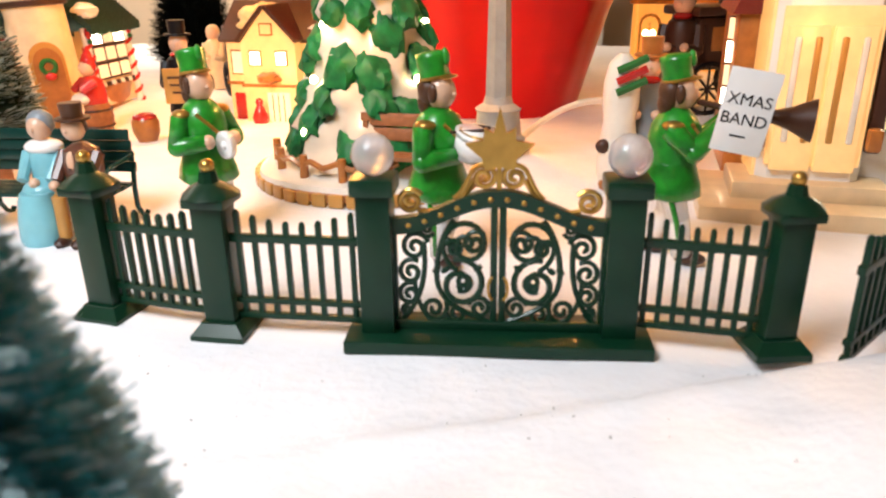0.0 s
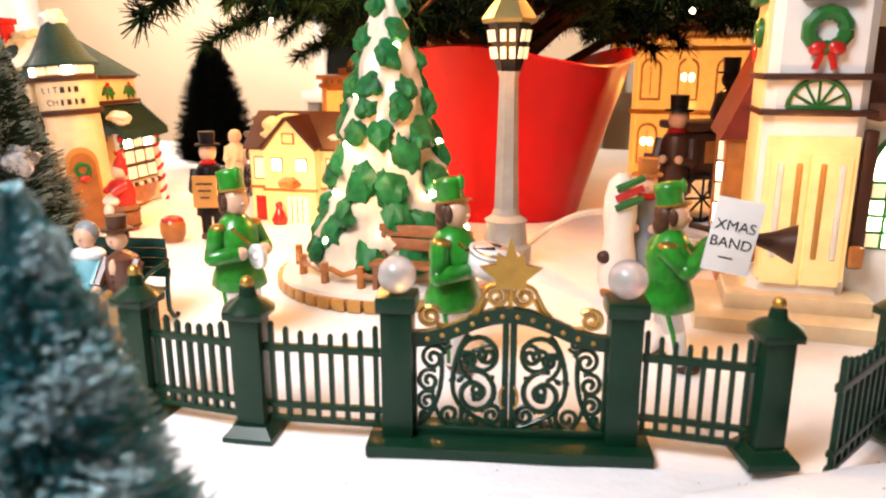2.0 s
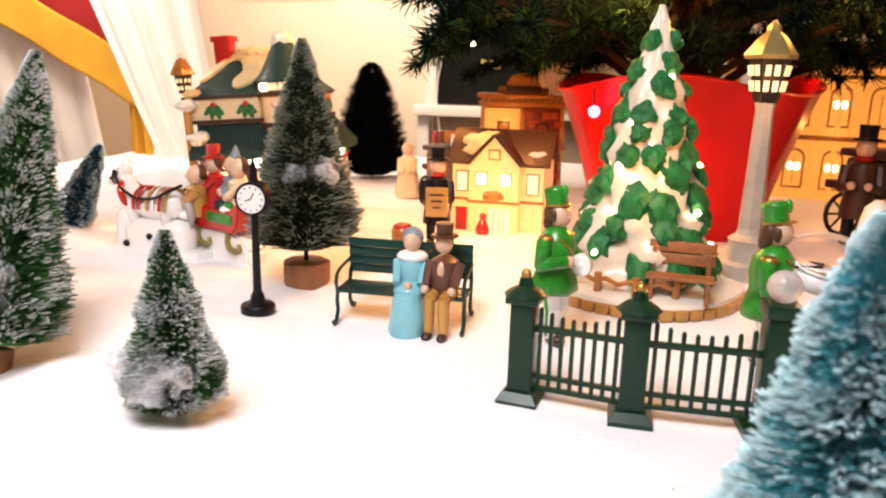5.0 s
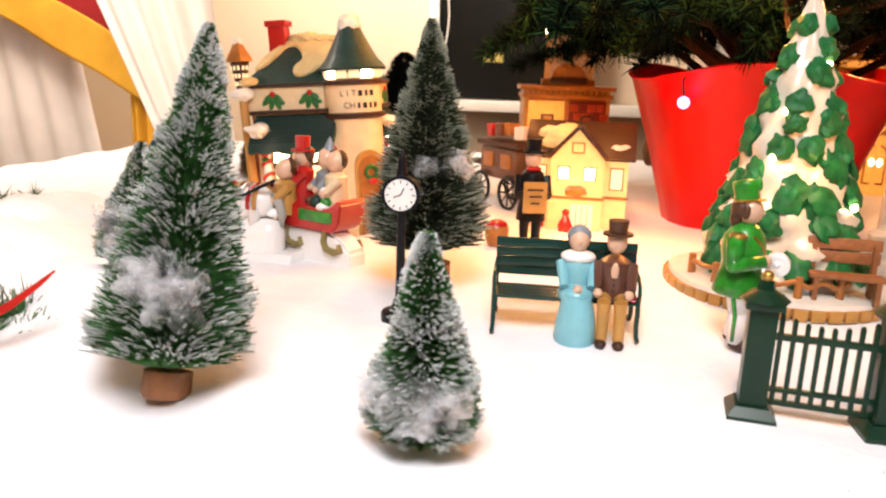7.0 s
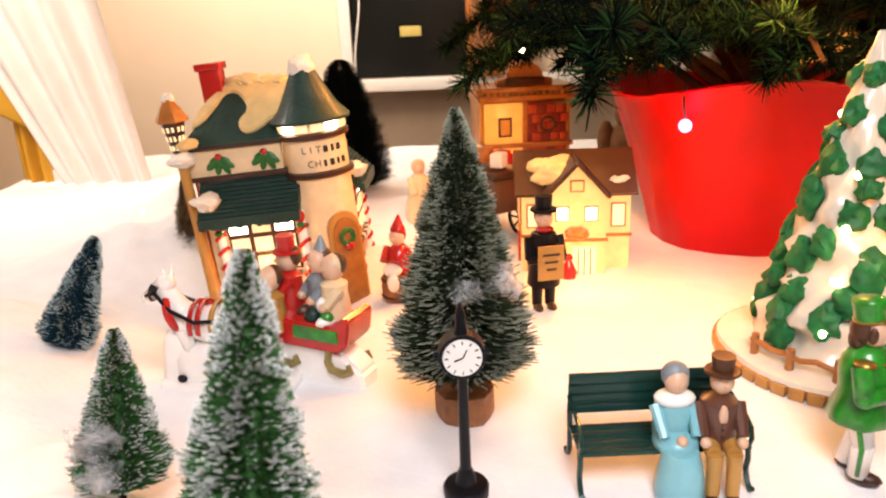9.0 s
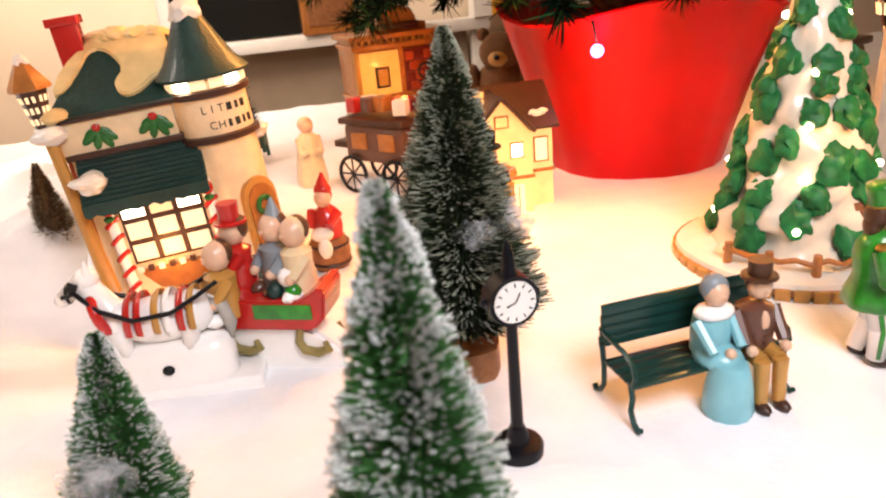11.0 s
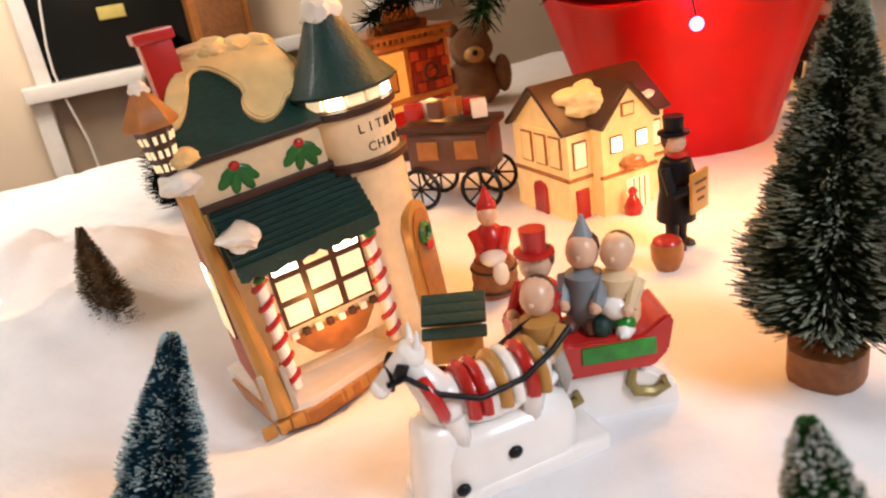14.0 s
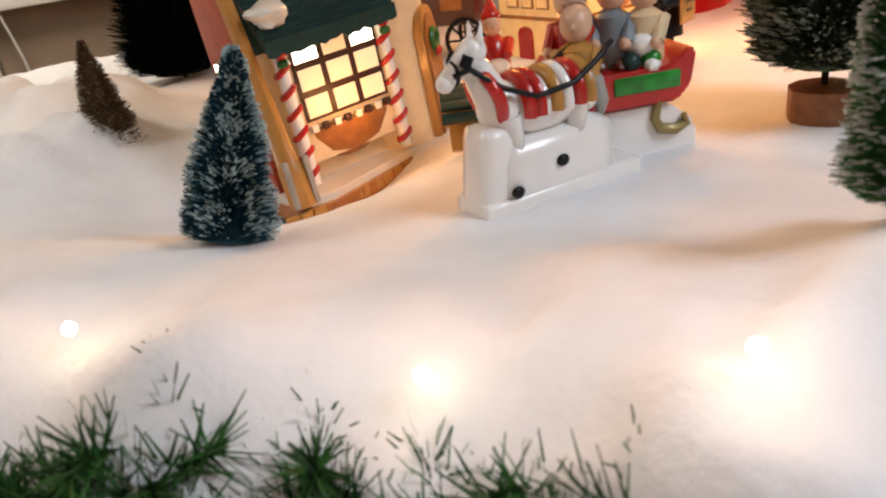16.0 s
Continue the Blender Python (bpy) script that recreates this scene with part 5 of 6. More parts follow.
# ---------------------------------------------------------------- church tower
def church(at, turn):
    """Origin at the middle of the tower's front foot; the front looks to -y."""
    c = thing("lit_church", at, "white porcelain church tower with green trim and a wreath", "model church", turn=turn)
    w, h = 0.060, 0.30
    part("step", box(B(), (0.01, 0.01, 0.006), (0.15, 0.09, 0.012), 0.002), CREAM, c, "wide cream stone step")
    part("step", box(B(), (0.0, 0.012, 0.017), (0.09, 0.05, 0.011), 0.002), CREAM, c, "cream stone step")
    oct_ = [(-w / 2 + 0.006, 0.0), (w / 2 - 0.006, 0.0), (w / 2, 0.006), (w / 2, w), (-w / 2, w), (-w / 2, 0.006)]
    part("tower", slab(B(), oct_, 0.02, h, 0, "xy"), WHITE_GLAZE, c, "white glazed tower")
    # Warm light on the side face and door wall is emission in thin sheets.
    part("side_face", box(B(), (-w / 2 - 0.0008, w / 2, 0.16), (0.003, w * 0.8, 0.28), 0.0005), GLOWING_CREAM, c, "side face with painted warm light")
    part("porch_wall", box(B(), (0, -0.0012, 0.079), (w - 0.006, 0.004, 0.094), 0.001), GLOWING_CREAM, c, "door wall with painted warm light")
    for z in (0.1405, 0.1625):
        part("band", box(B(), (0, w / 2 - 0.002, z), (w + 0.008, w + 0.008, 0.004), 0.001), DARK_BROWN, c)
    half = [(0.0175 * math.cos(t), 0.0175 * math.sin(t)) for t in [i * math.pi / 12 for i in range(13)]]
    bm = B()
    fan = [(x, 0, z) for x, z in half]
    sweep(bm, fan, 0.0016)
    for i in range(1, 6):
        t = i * math.pi / 6
        rod(bm, (0, 0, 0), (0.0172 * math.cos(t), 0, 0.0172 * math.sin(t)), 0.0009, 0.0009, 6)
    box(bm, (0, 0, 0), (0.037, 0.003, 0.003), 0.0005)
    f = part("fan_window", bm, HOLLY, c, "green half-round fan window")
    f.location = (0, -0.001, 0.1435)
    for sgn in (-1, 1):
        # Doors use the same self-glowing glaze.
        d = part("door", box(B(), (sgn * 0.0125, -0.0035, 0.072), (0.023, 0.004, 0.086), 0.0012), GLOWING_CREAM, c, "tall cream door with an added glow")
        for k in (-1, 1):
            part("door_panel", box(B(), (sgn * 0.0125 + k * 0.0055, -0.0058, 0.078), (0.0035, 0.0015, 0.062), 0.0012), CERAMIC_SNOW if k * sgn > 0 else TAN, d)
    for sgn in (-1, 1):
        part("quoin_lamp", box(B(), (sgn * 0.032, -0.005, 0.05), (0.008, 0.008, 0.014), 0.002), ORANGE_BROWN, c)
    ring = [(0.0105 * math.cos(t), -0.003, 0.190 + 0.0105 * math.sin(t)) for t in [i * math.pi / 10 for i in range(21)]]
    part("wreath", sweep(B(), ring, [0.0042 + 0.0007 * (i % 2) for i in range(21)], 8), HOLLY, c, "green wreath")
    bm = B()
    for sgn in (-1, 1):
        ball(bm, (sgn * 0.0055, -0.0065, 0.1795), (0.0055, 0.0028, 0.0042), 10, rot=(0, sgn * 20, 0))
        box(bm, (sgn * 0.004, -0.006, 0.172), (0.0038, 0.0018, 0.011), 0.0004, (0, -sgn * 18, 0))
    part("wreath_bow", bm, RED, c, "red ribbon bow")
    arch = [(0.0125, 0.0), (0.0125, 0.018)] + [(0.0125 * math.cos(t), 0.018 + 0.0125 * math.sin(t)) for t in [i * math.pi / 10 for i in range(1, 10)]] + [(-0.0125, 0.018), (-0.0125, 0.0)]
    for y, x, rot in ((-0.0012, 0.0, 0), (w / 2, -w / 2 - 0.0025, -90)):
        o = part("belfry_opening", slab(B(), [(a * 0.86, b) for a, b in arch], -0.0008, 0.0008), LIT_PANE if rot == 0 else TAN, c)
        o.matrix_local = pose(x, y, 0.211, 0, 0, rot)
        part("arch_trim", sweep(B(), [(a, -0.001, b) for a, b in arch], 0.0022), HOLLY, o, "green arch trim")
        part("bell", lathe(B(), [(0.0065, 0.006), (0.005, 0.009), (0.004, 0.017), (0.0012, 0.02)], 12, (0, -0.002, 0)), GOLD, o, "gold bell")
        part("sill", box(B(), (0, -0.003, -0.001), (0.032, 0.008, 0.005), 0.001), HOLLY, o)
    for sgn in (-1, 1):
        part("eave_corner", box(B(), (sgn * 0.027, 0.0, 0.249), (0.016, 0.01, 0.01), 0.002), HOLLY, c)
    ring = [(-w / 2 - 0.004, w / 2 + 0.007 * math.cos(t), 0.190 + 0.007 * math.sin(t)) for t in [i * math.pi / 10 for i in range(21)]]
    part("wreath", sweep(B(), ring, 0.003, 8), HOLLY, c, "green wreath")
    part("wreath_bow", ball(B(), (-w / 2 - 0.006, w / 2, 0.177), (0.002, 0.005, 0.007), 8), RED, c, "red ribbon bow")
    # left wing
    part("wing_wall", box(B(), (-0.037, 0.10, 0.065), (0.016, 0.09, 0.11), 0.002), ORANGE_BROWN, c, "brown lower wing")
    lattice(c, (-0.0485, 0.082, 0.035), 0.026, 0.080, 3, 5, {(0, 3), (1, 4), (2, 2), (0, 1)}, (0.75, -0.66, 0))
    v = [(-0.050, 0.05, 0.118), (-0.022, 0.05, 0.118), (-0.022, 0.15, 0.118), (-0.050, 0.15, 0.118), (-0.022, 0.05, 0.185), (-0.022, 0.15, 0.185)]
    bm = B()
    vs = [bm.verts.new(p) for p in v]
    for fc in ((0, 1, 4), (3, 5, 2), (0, 4, 5, 3), (0, 3, 2, 1), (1, 2, 5, 4)):
        bm.faces.new([vs[i] for i in fc])
    part("wing_roof", bm, DARK_RED, c, "dark red sloping roof")
    # right wing with tall arched window
    part("wing_wall", box(B(), (0.075, 0.065, 0.075), (0.09, 0.10, 0.13), 0.002), WHITE_GLAZE, c)
    win = lattice(c, (0.040, 0.0135, 0.052), 0.040, 0.055, 4, 5, {(i, j) for i in range(4) for j in range(5) if (i + j) % 3}, (1, 0, 0), 0.0024, HOLLY)
    bm = B()
    slab(bm, [(0.0195 * math.cos(t), 0.0195 * math.sin(t)) for t in [i * math.pi / 12 for i in range(13)]], -0.001, 0.001)
    o = part("arch_pane", bm, HOT_PANE, c)
    o.location = (0.060, 0.0125, 0.107)
    o2 = part("arch_trim", sweep(B(), [(0.021 * math.cos(t), 0, 0.021 * math.sin(t)) for t in [i * math.pi / 12 for i in range(13)]], 0.0022), HOLLY, c)
    o2.location = (0.060, 0.012, 0.107)
    for i in range(7):
        bm = B()
        z, y = 0.140 + 0.008 * i, 0.008 + 0.009 * i
        slab(bm, [(0.031 + 0.09 * j / 12, z - 0.0035 - 0.0016 * (j % 2)) for j in range(13)] + [(0.121, z + 0.0065), (0.031, z + 0.0065)], y, y + 0.004)
        part("roof_tier", bm, BROWN, c, "brown shingled roof tier")
    part("wing_bracket", box(B(), (0.034, 0.006, 0.085), (0.008, 0.01, 0.09), 0.002), DARK_BROWN, c)
    return c


church((0.441, 0.712, ground_z(0.44, 0.71) - 0.002), -6)
bulb_lamp("church_light", (0.43, 0.66, 0.12), 0.05, WARM)


# ---------------------------------------------------------------- houses at the back
def town_house(at, turn, w, h, label, stone, roof, columns, hot=(), lamps=()):
    t = thing("town_house", at, label, "model house", "lit houses at the back", turn)
    part("wall", box(B(), (0, 0.035, h / 2), (w, 0.07, h), 0.002), stone, t)
    for z, o in ((h * 0.98, 0.012), (h * 0.90, 0.006), (h * 0.46, 0.006)):
        part("cornice", box(B(), (0, 0.03, z), (w + o, 0.076 + o, 0.007), 0.0012), ORANGE_BROWN, t)
    n = round(w / 0.009)
    for i in range(n):
        part("dentil", box(B(), (-w / 2 + w * (i + 0.5) / n, -0.0065, h * 0.935), (0.0045, 0.006, 0.006), 0.0006), roof, t)
    ped = [(-w * 0.3, 0.0), (w * 0.3, 0.0), (w * 0.3, 0.010)] + [(w * 0.2 * math.cos(a), 0.012 + 0.022 * math.sin(a)) for a in [i * math.pi / 8 for i in range(9)]] + [(-w * 0.3, 0.010)]
    p = part("pediment", slab(B(), ped, -0.004, 0.012), ORANGE_BROWN, t)
    p.location = (0, 0, h)
    part("pediment_panel", box(B(), (0, -0.006, h + 0.008), (w * 0.42, 0.003, 0.009), 0.001), DARK_BROWN, t)
    for i in range(columns):
        x = -w / 2 + w * (i + 0.5) / columns
        for j, z in enumerate((h * 0.22, h * 0.68)):
            ww, hh = w / columns * 0.46, h * 0.25
            arch = [(ww / 2, -hh / 2), (ww / 2, hh / 3)] + [(ww / 2 * math.cos(a), hh / 3 + ww / 2 * math.sin(a)) for a in [k * math.pi / 6 for k in range(1, 6)]] + [(-ww / 2, hh / 3), (-ww / 2, -hh / 2)]
            wn = part("window", slab(B(), [(a * 1.22, b * 1.12) for a, b in arch], -0.0015, 0.0015), ORANGE_BROWN, t)
            wn.location = (x, -0.0008, z)
            pn = part("pane", slab(B(), arch, -0.0032, -0.001), HOT_PANE if (i, j) in hot else (LIT_PANE if (i + j) % 2 == 0 and not lamps else roof), wn)
            for u in (-1, 1) if (i, j) in lamps else ():
                part("bulb", ball(B(), (u * ww * 0.2, -0.0045, hh * 0.1), (0.0045, 0.002, 0.006), 10), HOT_PANE, wn, "small lit bulb")
            part("glazing_bar", box(B(), (0, -0.0038, 0), (0.0012, 0.0012, hh * 0.8)), ORANGE_BROWN, wn)
    for sx in (-1, 0, 1):
        part("pilaster", box(B(), (sx * w * 0.47, -0.003, h * 0.45), (0.007, 0.007, h * 0.88), 0.0012), roof if sx else stone, t)
    return t


hall = town_house((-0.018, 1.33, ground_z(-0.018, 1.33)), 8, 0.135, 0.155, "brown brick porcelain building with a curved pediment", ORANGE_BROWN, TAN, 0)
# The bay's orange light is in its glowing material.
panel = part("plaster_panel", box(B(), (-0.032, -0.004, 0.068), (0.056, 0.006, 0.128), 0.001), LIT_ORANGE, hall, "tan plaster bay with painted orange glow")
part("window_frame", box(B(), (-0.030, -0.008, 0.098), (0.020, 0.003, 0.028), 0.0008), DARK_BROWN, panel)
part("pane", box(B(), (-0.030, -0.0096, 0.098), (0.014, 0.002, 0.022), 0.0004), TAN, panel)
part("door", box(B(), (-0.028, -0.008, 0.032), (0.026, 0.003, 0.056), 0.001), RED, panel, "red panelled door")
brick = part("brick_panel", box(B(), (0.032, -0.004, 0.068), (0.058, 0.006, 0.128), 0.001), DARK_RED, hall, "dark red brick bay")
for j in range(9):
    for i in range(4):
        part("brick", box(B(), (0.0105 + 0.0138 * i + 0.006 * (j % 2), -0.0075, 0.014 + 0.0135 * j), (0.0118, 0.003, 0.0112), 0.0008), BRICK_RED if (i + j) % 3 else DARK_RED, brick)
part("round_wreath", sweep(B(), [(0.032 + 0.010 * math.cos(a), -0.0105, 0.10 + 0.010 * math.sin(a)) for a in [k * math.pi / 10 for k in range(21)]], 0.0022), DARK_BROWN, brick)
# Town hall walls and trim glow orange by themselves.
town_house((0.470, 1.40, ground_z(0.47, 1.40)), -14, 0.165, 0.215, "large porcelain town hall with arched windows and painted orange glow", LIT_ORANGE, LIT_ORANGE, 3, (), {(0, 0), (1, 1), (1, 0)})
bulb_lamp("back_light", (0.44, 1.28, 0.10), 0.12, WARM)
bulb_lamp("back_light", (-0.03, 1.25, 0.12), 0.06, WARM)


# ---------------------------------------------------------------- coach, cart, carolers
def coach(at, turn, label, laden):
    t = thing("coach", at, label, "model coach", turn=turn, scale=1.25 if laden else 1.6)
    bm = box(B(), (0, 0, 0.045), (0.070, 0.036, 0.034), 0.005)
    body = part("body", bm, BROWN if laden else DARK_BROWN, t)
    part("roof", box(B(), (0, 0, 0.065), (0.076, 0.042, 0.006), 0.002), DARK_BROWN, t)
    for s in (-1, 1):
        part("window", box(B(), (s * 0.016, -0.0185, 0.048), (0.018, 0.002, 0.015), 0.0008), ORANGE_BROWN, body)
        for u in (-1, 1):
            x, y = s * 0.026, u * 0.021
            bm = B()
            sweep(bm, [(x + 0.016 * math.cos(a), y, 0.017 + 0.016 * math.sin(a)) for a in [i * math.pi / 10 for i in range(21)]], 0.0018)
            for i in range(4):
                a = i * math.pi / 4
                rod(bm, (x - 0.015 * math.cos(a), y, 0.017 - 0.015 * math.sin(a)), (x + 0.015 * math.cos(a), y, 0.017 + 0.015 * math.sin(a)), 0.0009, 0.0009, 5)
            part("wheel", bm, BLACK, t)
    part("driver_seat", box(B(), (-0.043, 0, 0.042), (0.018, 0.03, 0.006), 0.001), DARK_BROWN, t)
    if laden:
        rnd = random.Random(3)
        for i in range(6):
            part("parcel", box(B(), (-0.028 + 0.011 * i, rnd.uniform(-0.01, 0.01), 0.074 + rnd.uniform(0, 0.006)), (0.012, 0.013, 0.013), 0.001, (0, 0, rnd.uniform(-30, 30))), (RED, CERAMIC_SNOW, BROWN, ORANGE_BROWN)[i % 4], t)
    else:
        bm = B()
        lathe(bm, [(0.011, 0.066), (0.012, 0.074), (0.009, 0.086), (0.004, 0.090)], 12, (0.004, 0, 0))
        ball(bm, (0.004, 0, 0.096), 0.0068, 10)
        top_hat(bm, (0.004, 0, 0.100), 0.006, 0, 0.011)
        part("driver", bm, BLACK, t, "dark seated driver on the roof")
    return t


coach((-0.085, 1.115, ground_z(-0.085, 1.115)), -52, "brown coach laden with parcels and snow on its roof", True)
coach((0.462, 1.09, ground_z(0.462, 1.09)), 25, "dark coach with black spoked wheels", False)


def townsman(at, turn, label, coat, legs, hat, scale=1.0, extra=None, group="villagers in winter clothes"):
    """A standing villager. Indices: 0 coat, 1 legs, 2 skin, 3 hair, 4 hat, 5 tan, 6 red."""
    bm = B()
    for s in (-1, 1):
        rod(bm, (s * 0.0055, 0, 0.036), (s * 0.0055, 0, 0.004), 0.0052, 0.0042, 10, 1)
        ball(bm, (s * 0.0058, -0.004, 0.003), (0.0042, 0.0075, 0.0034), 8, 3)
        rod(bm, (s * 0.0118, 0, 0.062), (s * 0.0135, -0.006, 0.045), 0.0044, 0.004, 8, 0)
        rod(bm, (s * 0.0135, -0.006, 0.045), (s * 0.007, -0.015, 0.048), 0.004, 0.0032, 8, 0)
        ball(bm, (s * 0.006, -0.0155, 0.0485), 0.0033, 8, 2)
    lathe(bm, [(0.0135, 0.022), (0.0128, 0.032), (0.0108, 0.044), (0.0118, 0.058), (0.0098, 0.065), (0.004, 0.069)], 14, (0, 0, 0), 0)
    ball(bm, (0, -0.002, 0.0685), (0.0075, 0.007, 0.003), 10, 6)
    head(bm, (0, 0, 0.077), 0.0075, 2, 3)
    top_hat(bm, (0, 0.0008, 0.083), 0.007, 4, 0.012)
    if extra == "board":
        box(bm, (0, -0.0175, 0.045), (0.021, 0.0022, 0.028), 0.0006, None, 5)
        for k in range(3):
            box(bm, (0, -0.0188, 0.052 - 0.006 * k), (0.014 - 0.003 * k, 0.0006, 0.0018), 0, None, 3)
    if extra == "basket":
        lathe(bm, [(0.007, 0.0), (0.0095, 0.008), (0.0098, 0.016)], 12, (0.018, -0.012, 0.0), 5)
        ball(bm, (0.018, -0.012, 0.017), (0.009, 0.009, 0.004), 10, 6)
    return figurine("villager", bm, [coat, legs, SKIN, HAIR, hat, TAN, RED], at, turn, label, group, scale)


townsman((-0.047, 0.862, ground_z(-0.047, 0.862)), 12, "villager figurine in black coat carrying a tan board", BLACK, BLACK, BLACK, 1.08, "board")
townsman((0.346, 0.757, ground_z(0.346, 0.757)), -8, "villager figurine in grey with an orange hat", GREY_BLUE, ORANGE_BROWN, ORANGE_BROWN, 1.05)
townsman((0.408, 1.05, ground_z(0.408, 1.05)), -20, "coachman figurine in a dark coat", DARK_BROWN, BLACK, BLACK, 1.45)
# white figurine with a striped scarf beside the villager in grey
bm = B()
lathe(bm, [(0.010, 0.0), (0.0135, 0.010), (0.0130, 0.030), (0.0105, 0.045), (0.012, 0.058), (0.0118, 0.072), (0.009, 0.084), (0.003, 0.090)], 16, (0, 0, 0), 0)
for i in range(3):
    sweep(bm, [(-0.004 + 0.006 * k, -0.0128 + 0.0008 * abs(k - 1.5), 0.066 + 0.007 * i + 0.0028 * k) for k in range(4)], 0.0028, 6, 2 if i == 1 else 1)
ball(bm, (-0.010, -0.008, 0.030), (0.0055, 0.004, 0.005), 10, 3)
for s in (-1, 1):
    ball(bm, (s * 0.006, -0.006, 0.003), (0.006, 0.009, 0.0045), 10, 4)
figurine("figurine", bm, [CERAMIC_SNOW, HOLLY, RED, DARK_BROWN, ORANGE_BROWN], (0.327, 0.742, ground_z(0.327, 0.742)), 0, "white figurine with a red and green striped scarf")

bm = B()
lumpy(bm, (0, 0, 0.04), 0.045, 95, 0.95, 3, 0.12)
lumpy(bm, (0, -0.012, 0.095), 0.034, 96, 0.95, 3, 0.10)
ball(bm, (0, -0.044, 0.088), (0.016, 0.012, 0.012), 12, 1)
ball(bm, (0, -0.056, 0.092), 0.005, 8, 2)
for s in (-1, 1):
    ball(bm, (s * 0.026, -0.01, 0.124), (0.011, 0.007, 0.011), 10, 0)
    ball(bm, (s * 0.045, -0.02, 0.05), (0.014, 0.018, 0.03), 10, 0)
solo("plush_toy", bm, [PLUSH, TAN, BLACK], "brown plush toy with a tan muzzle behind the houses", "toy", at=(0.185, 1.50, ground_z(0.185, 1.5) - 0.004), turn=-25)
bm = B()
lathe(bm, [(0.026, 0.0), (0.028, 0.01), (0.024, 0.04), (0.019, 0.07), (0.017, 0.085), (0.008, 0.094)], 18, (0, 0, 0), 0, lambda a, z: 1 + 0.05 * math.sin(7 * a))
ball(bm, (0, -0.002, 0.103), (0.012, 0.012, 0.0135), 14, 1)
ball(bm, (0, 0.004, 0.106), (0.0135, 0.0125, 0.0135), 14, 0)
for s in (-1, 1):
    rod(bm, (s * 0.015, 0, 0.083), (s * 0.016, -0.016, 0.058), 0.0075, 0.006, 10, 0)
    rod(bm, (s * 0.016, -0.016, 0.058), (s * 0.005, -0.024, 0.062), 0.006, 0.005, 10, 0)
figurine("figurine", bm, [CREAM, SKIN], (-0.168, 1.18, ground_z(-0.168, 1.18)), 10, "pale hooded figurine in a cream robe", scale=0.68)
bm = B()
lathe(bm, [(0.008, 0.0), (0.0115, 0.008), (0.0118, 0.018), (0.010, 0.021)], 14, (0, 0, 0), 0)
ball(bm, (0, 0, 0.021), (0.0105, 0.0105, 0.005), 12, 1)
solo("basket", bm, [ORANGE_BROWN, RED], "small tan basket with a red lid", "basket", at=(-0.078, 0.842, ground_z(-0.078, 0.842)))

# singer seated on a barrel
bm = B()
lathe(bm, [(0.0135, 0.0), (0.016, 0.008), (0.0168, 0.014), (0.016, 0.021), (0.014, 0.027)], 16, (0, 0, 0), 0)
for z in (0.006, 0.0215):
    sweep(bm, [(0.0162 * math.cos(a), 0.0162 * math.sin(a), z) for a in [i * math.pi / 10 for i in range(21)]], 0.0012, 5, 1)
lathe(bm, [(0.012, 0.027), (0.0125, 0.036), (0.0105, 0.048), (0.005, 0.053)], 14, (0, 0.002, 0), 2)
ball(bm, (0, -0.010, 0.032), (0.0095, 0.009, 0.006), 12, 3)
ball(bm, (0.004, -0.016, 0.022), (0.006, 0.005, 0.009), 10, 3)
for s in (-1, 1):
    rod(bm, (s * 0.0115, 0, 0.048), (s * 0.008, -0.012, 0.040), 0.0042, 0.0035, 8, 2)
head(bm, (0, 0, 0.060), 0.0072, 4, 2)
ball(bm, (0, 0.002, 0.066), (0.0075, 0.007, 0.0065), 10, 2)
rod(bm, (0, 0.002, 0.070), (0, 0.004, 0.080), 0.0055, 0.001, 10, 2)
figurine("figurine", bm, [WOOD, DARK_BROWN, RED, CERAMIC_SNOW, SKIN], (-0.178, 0.918, ground_z(-0.178, 0.918)), -30, "figurine in red hood seated on a wooden barrel", scale=1.05)


# ---------------------------------------------------------------- horse-drawn sleigh
SL = (-0.228, 0.754, ground_z(-0.228, 0.754) + 0.009)
ANG = math.degrees(math.atan2(0.734 - 0.751, -0.193 + 0.229)) + 0
sl = thing("sleigh", SL, "bright red sleigh with a green side panel on gold runners", "sleigh", turn=ANG)
prof = [(-0.034, 0.020), (0.030, 0.020), (0.038, 0.028), (0.041, 0.046), (0.037, 0.049), (0.024, 0.040), (-0.012, 0.040), (-0.024, 0.046), (-0.036, 0.052), (-0.041, 0.046), (-0.040, 0.030)]
bm = slab(B(), prof, -0.0165, 0.0165)
bmesh.ops.bevel(bm, geom=list(bm.edges), offset=0.0015, segments=2, affect="EDGES")
part("body", bm, RED, sl)
for s in (-1, 1):
    part("side_panel", box(B(), (0.012, s * 0.0168, 0.033), (0.038, 0.002, 0.0095), 0.001), BAND_GREEN, sl, "green side panel")
    for x in (-0.022, 0.024):
        part("runner", sweep(B(), [(x - 0.004, s * 0.013, 0.021), (x - 0.006, s * 0.013, 0.011), (x - 0.003, s * 0.013, 0.005), (x + 0.006, s * 0.013, 0.003), (x + 0.013, s * 0.013, 0.006), (x + 0.011, s * 0.013, 0.011)], [0.0024, 0.0028, 0.0032, 0.0032, 0.0028, 0.0018], 8), BRONZE, sl, "curved gold runner")
bm = slab(B(), [(-0.045, -0.024), (0.046, -0.024), (0.045, 0.004), (0.040, 0.0085), (0.030, 0.0165), (0.020, 0.021), (-0.030, 0.021), (-0.040, 0.018), (-0.046, 0.008)], -0.0115, 0.012)
bmesh.ops.bevel(bm, geom=list(bm.edges), offset=0.003, segments=2, affect="EDGES")
part("snow_foot", bm, WHITE_GLAZE, sl, "solid white glazed snow under the runners")
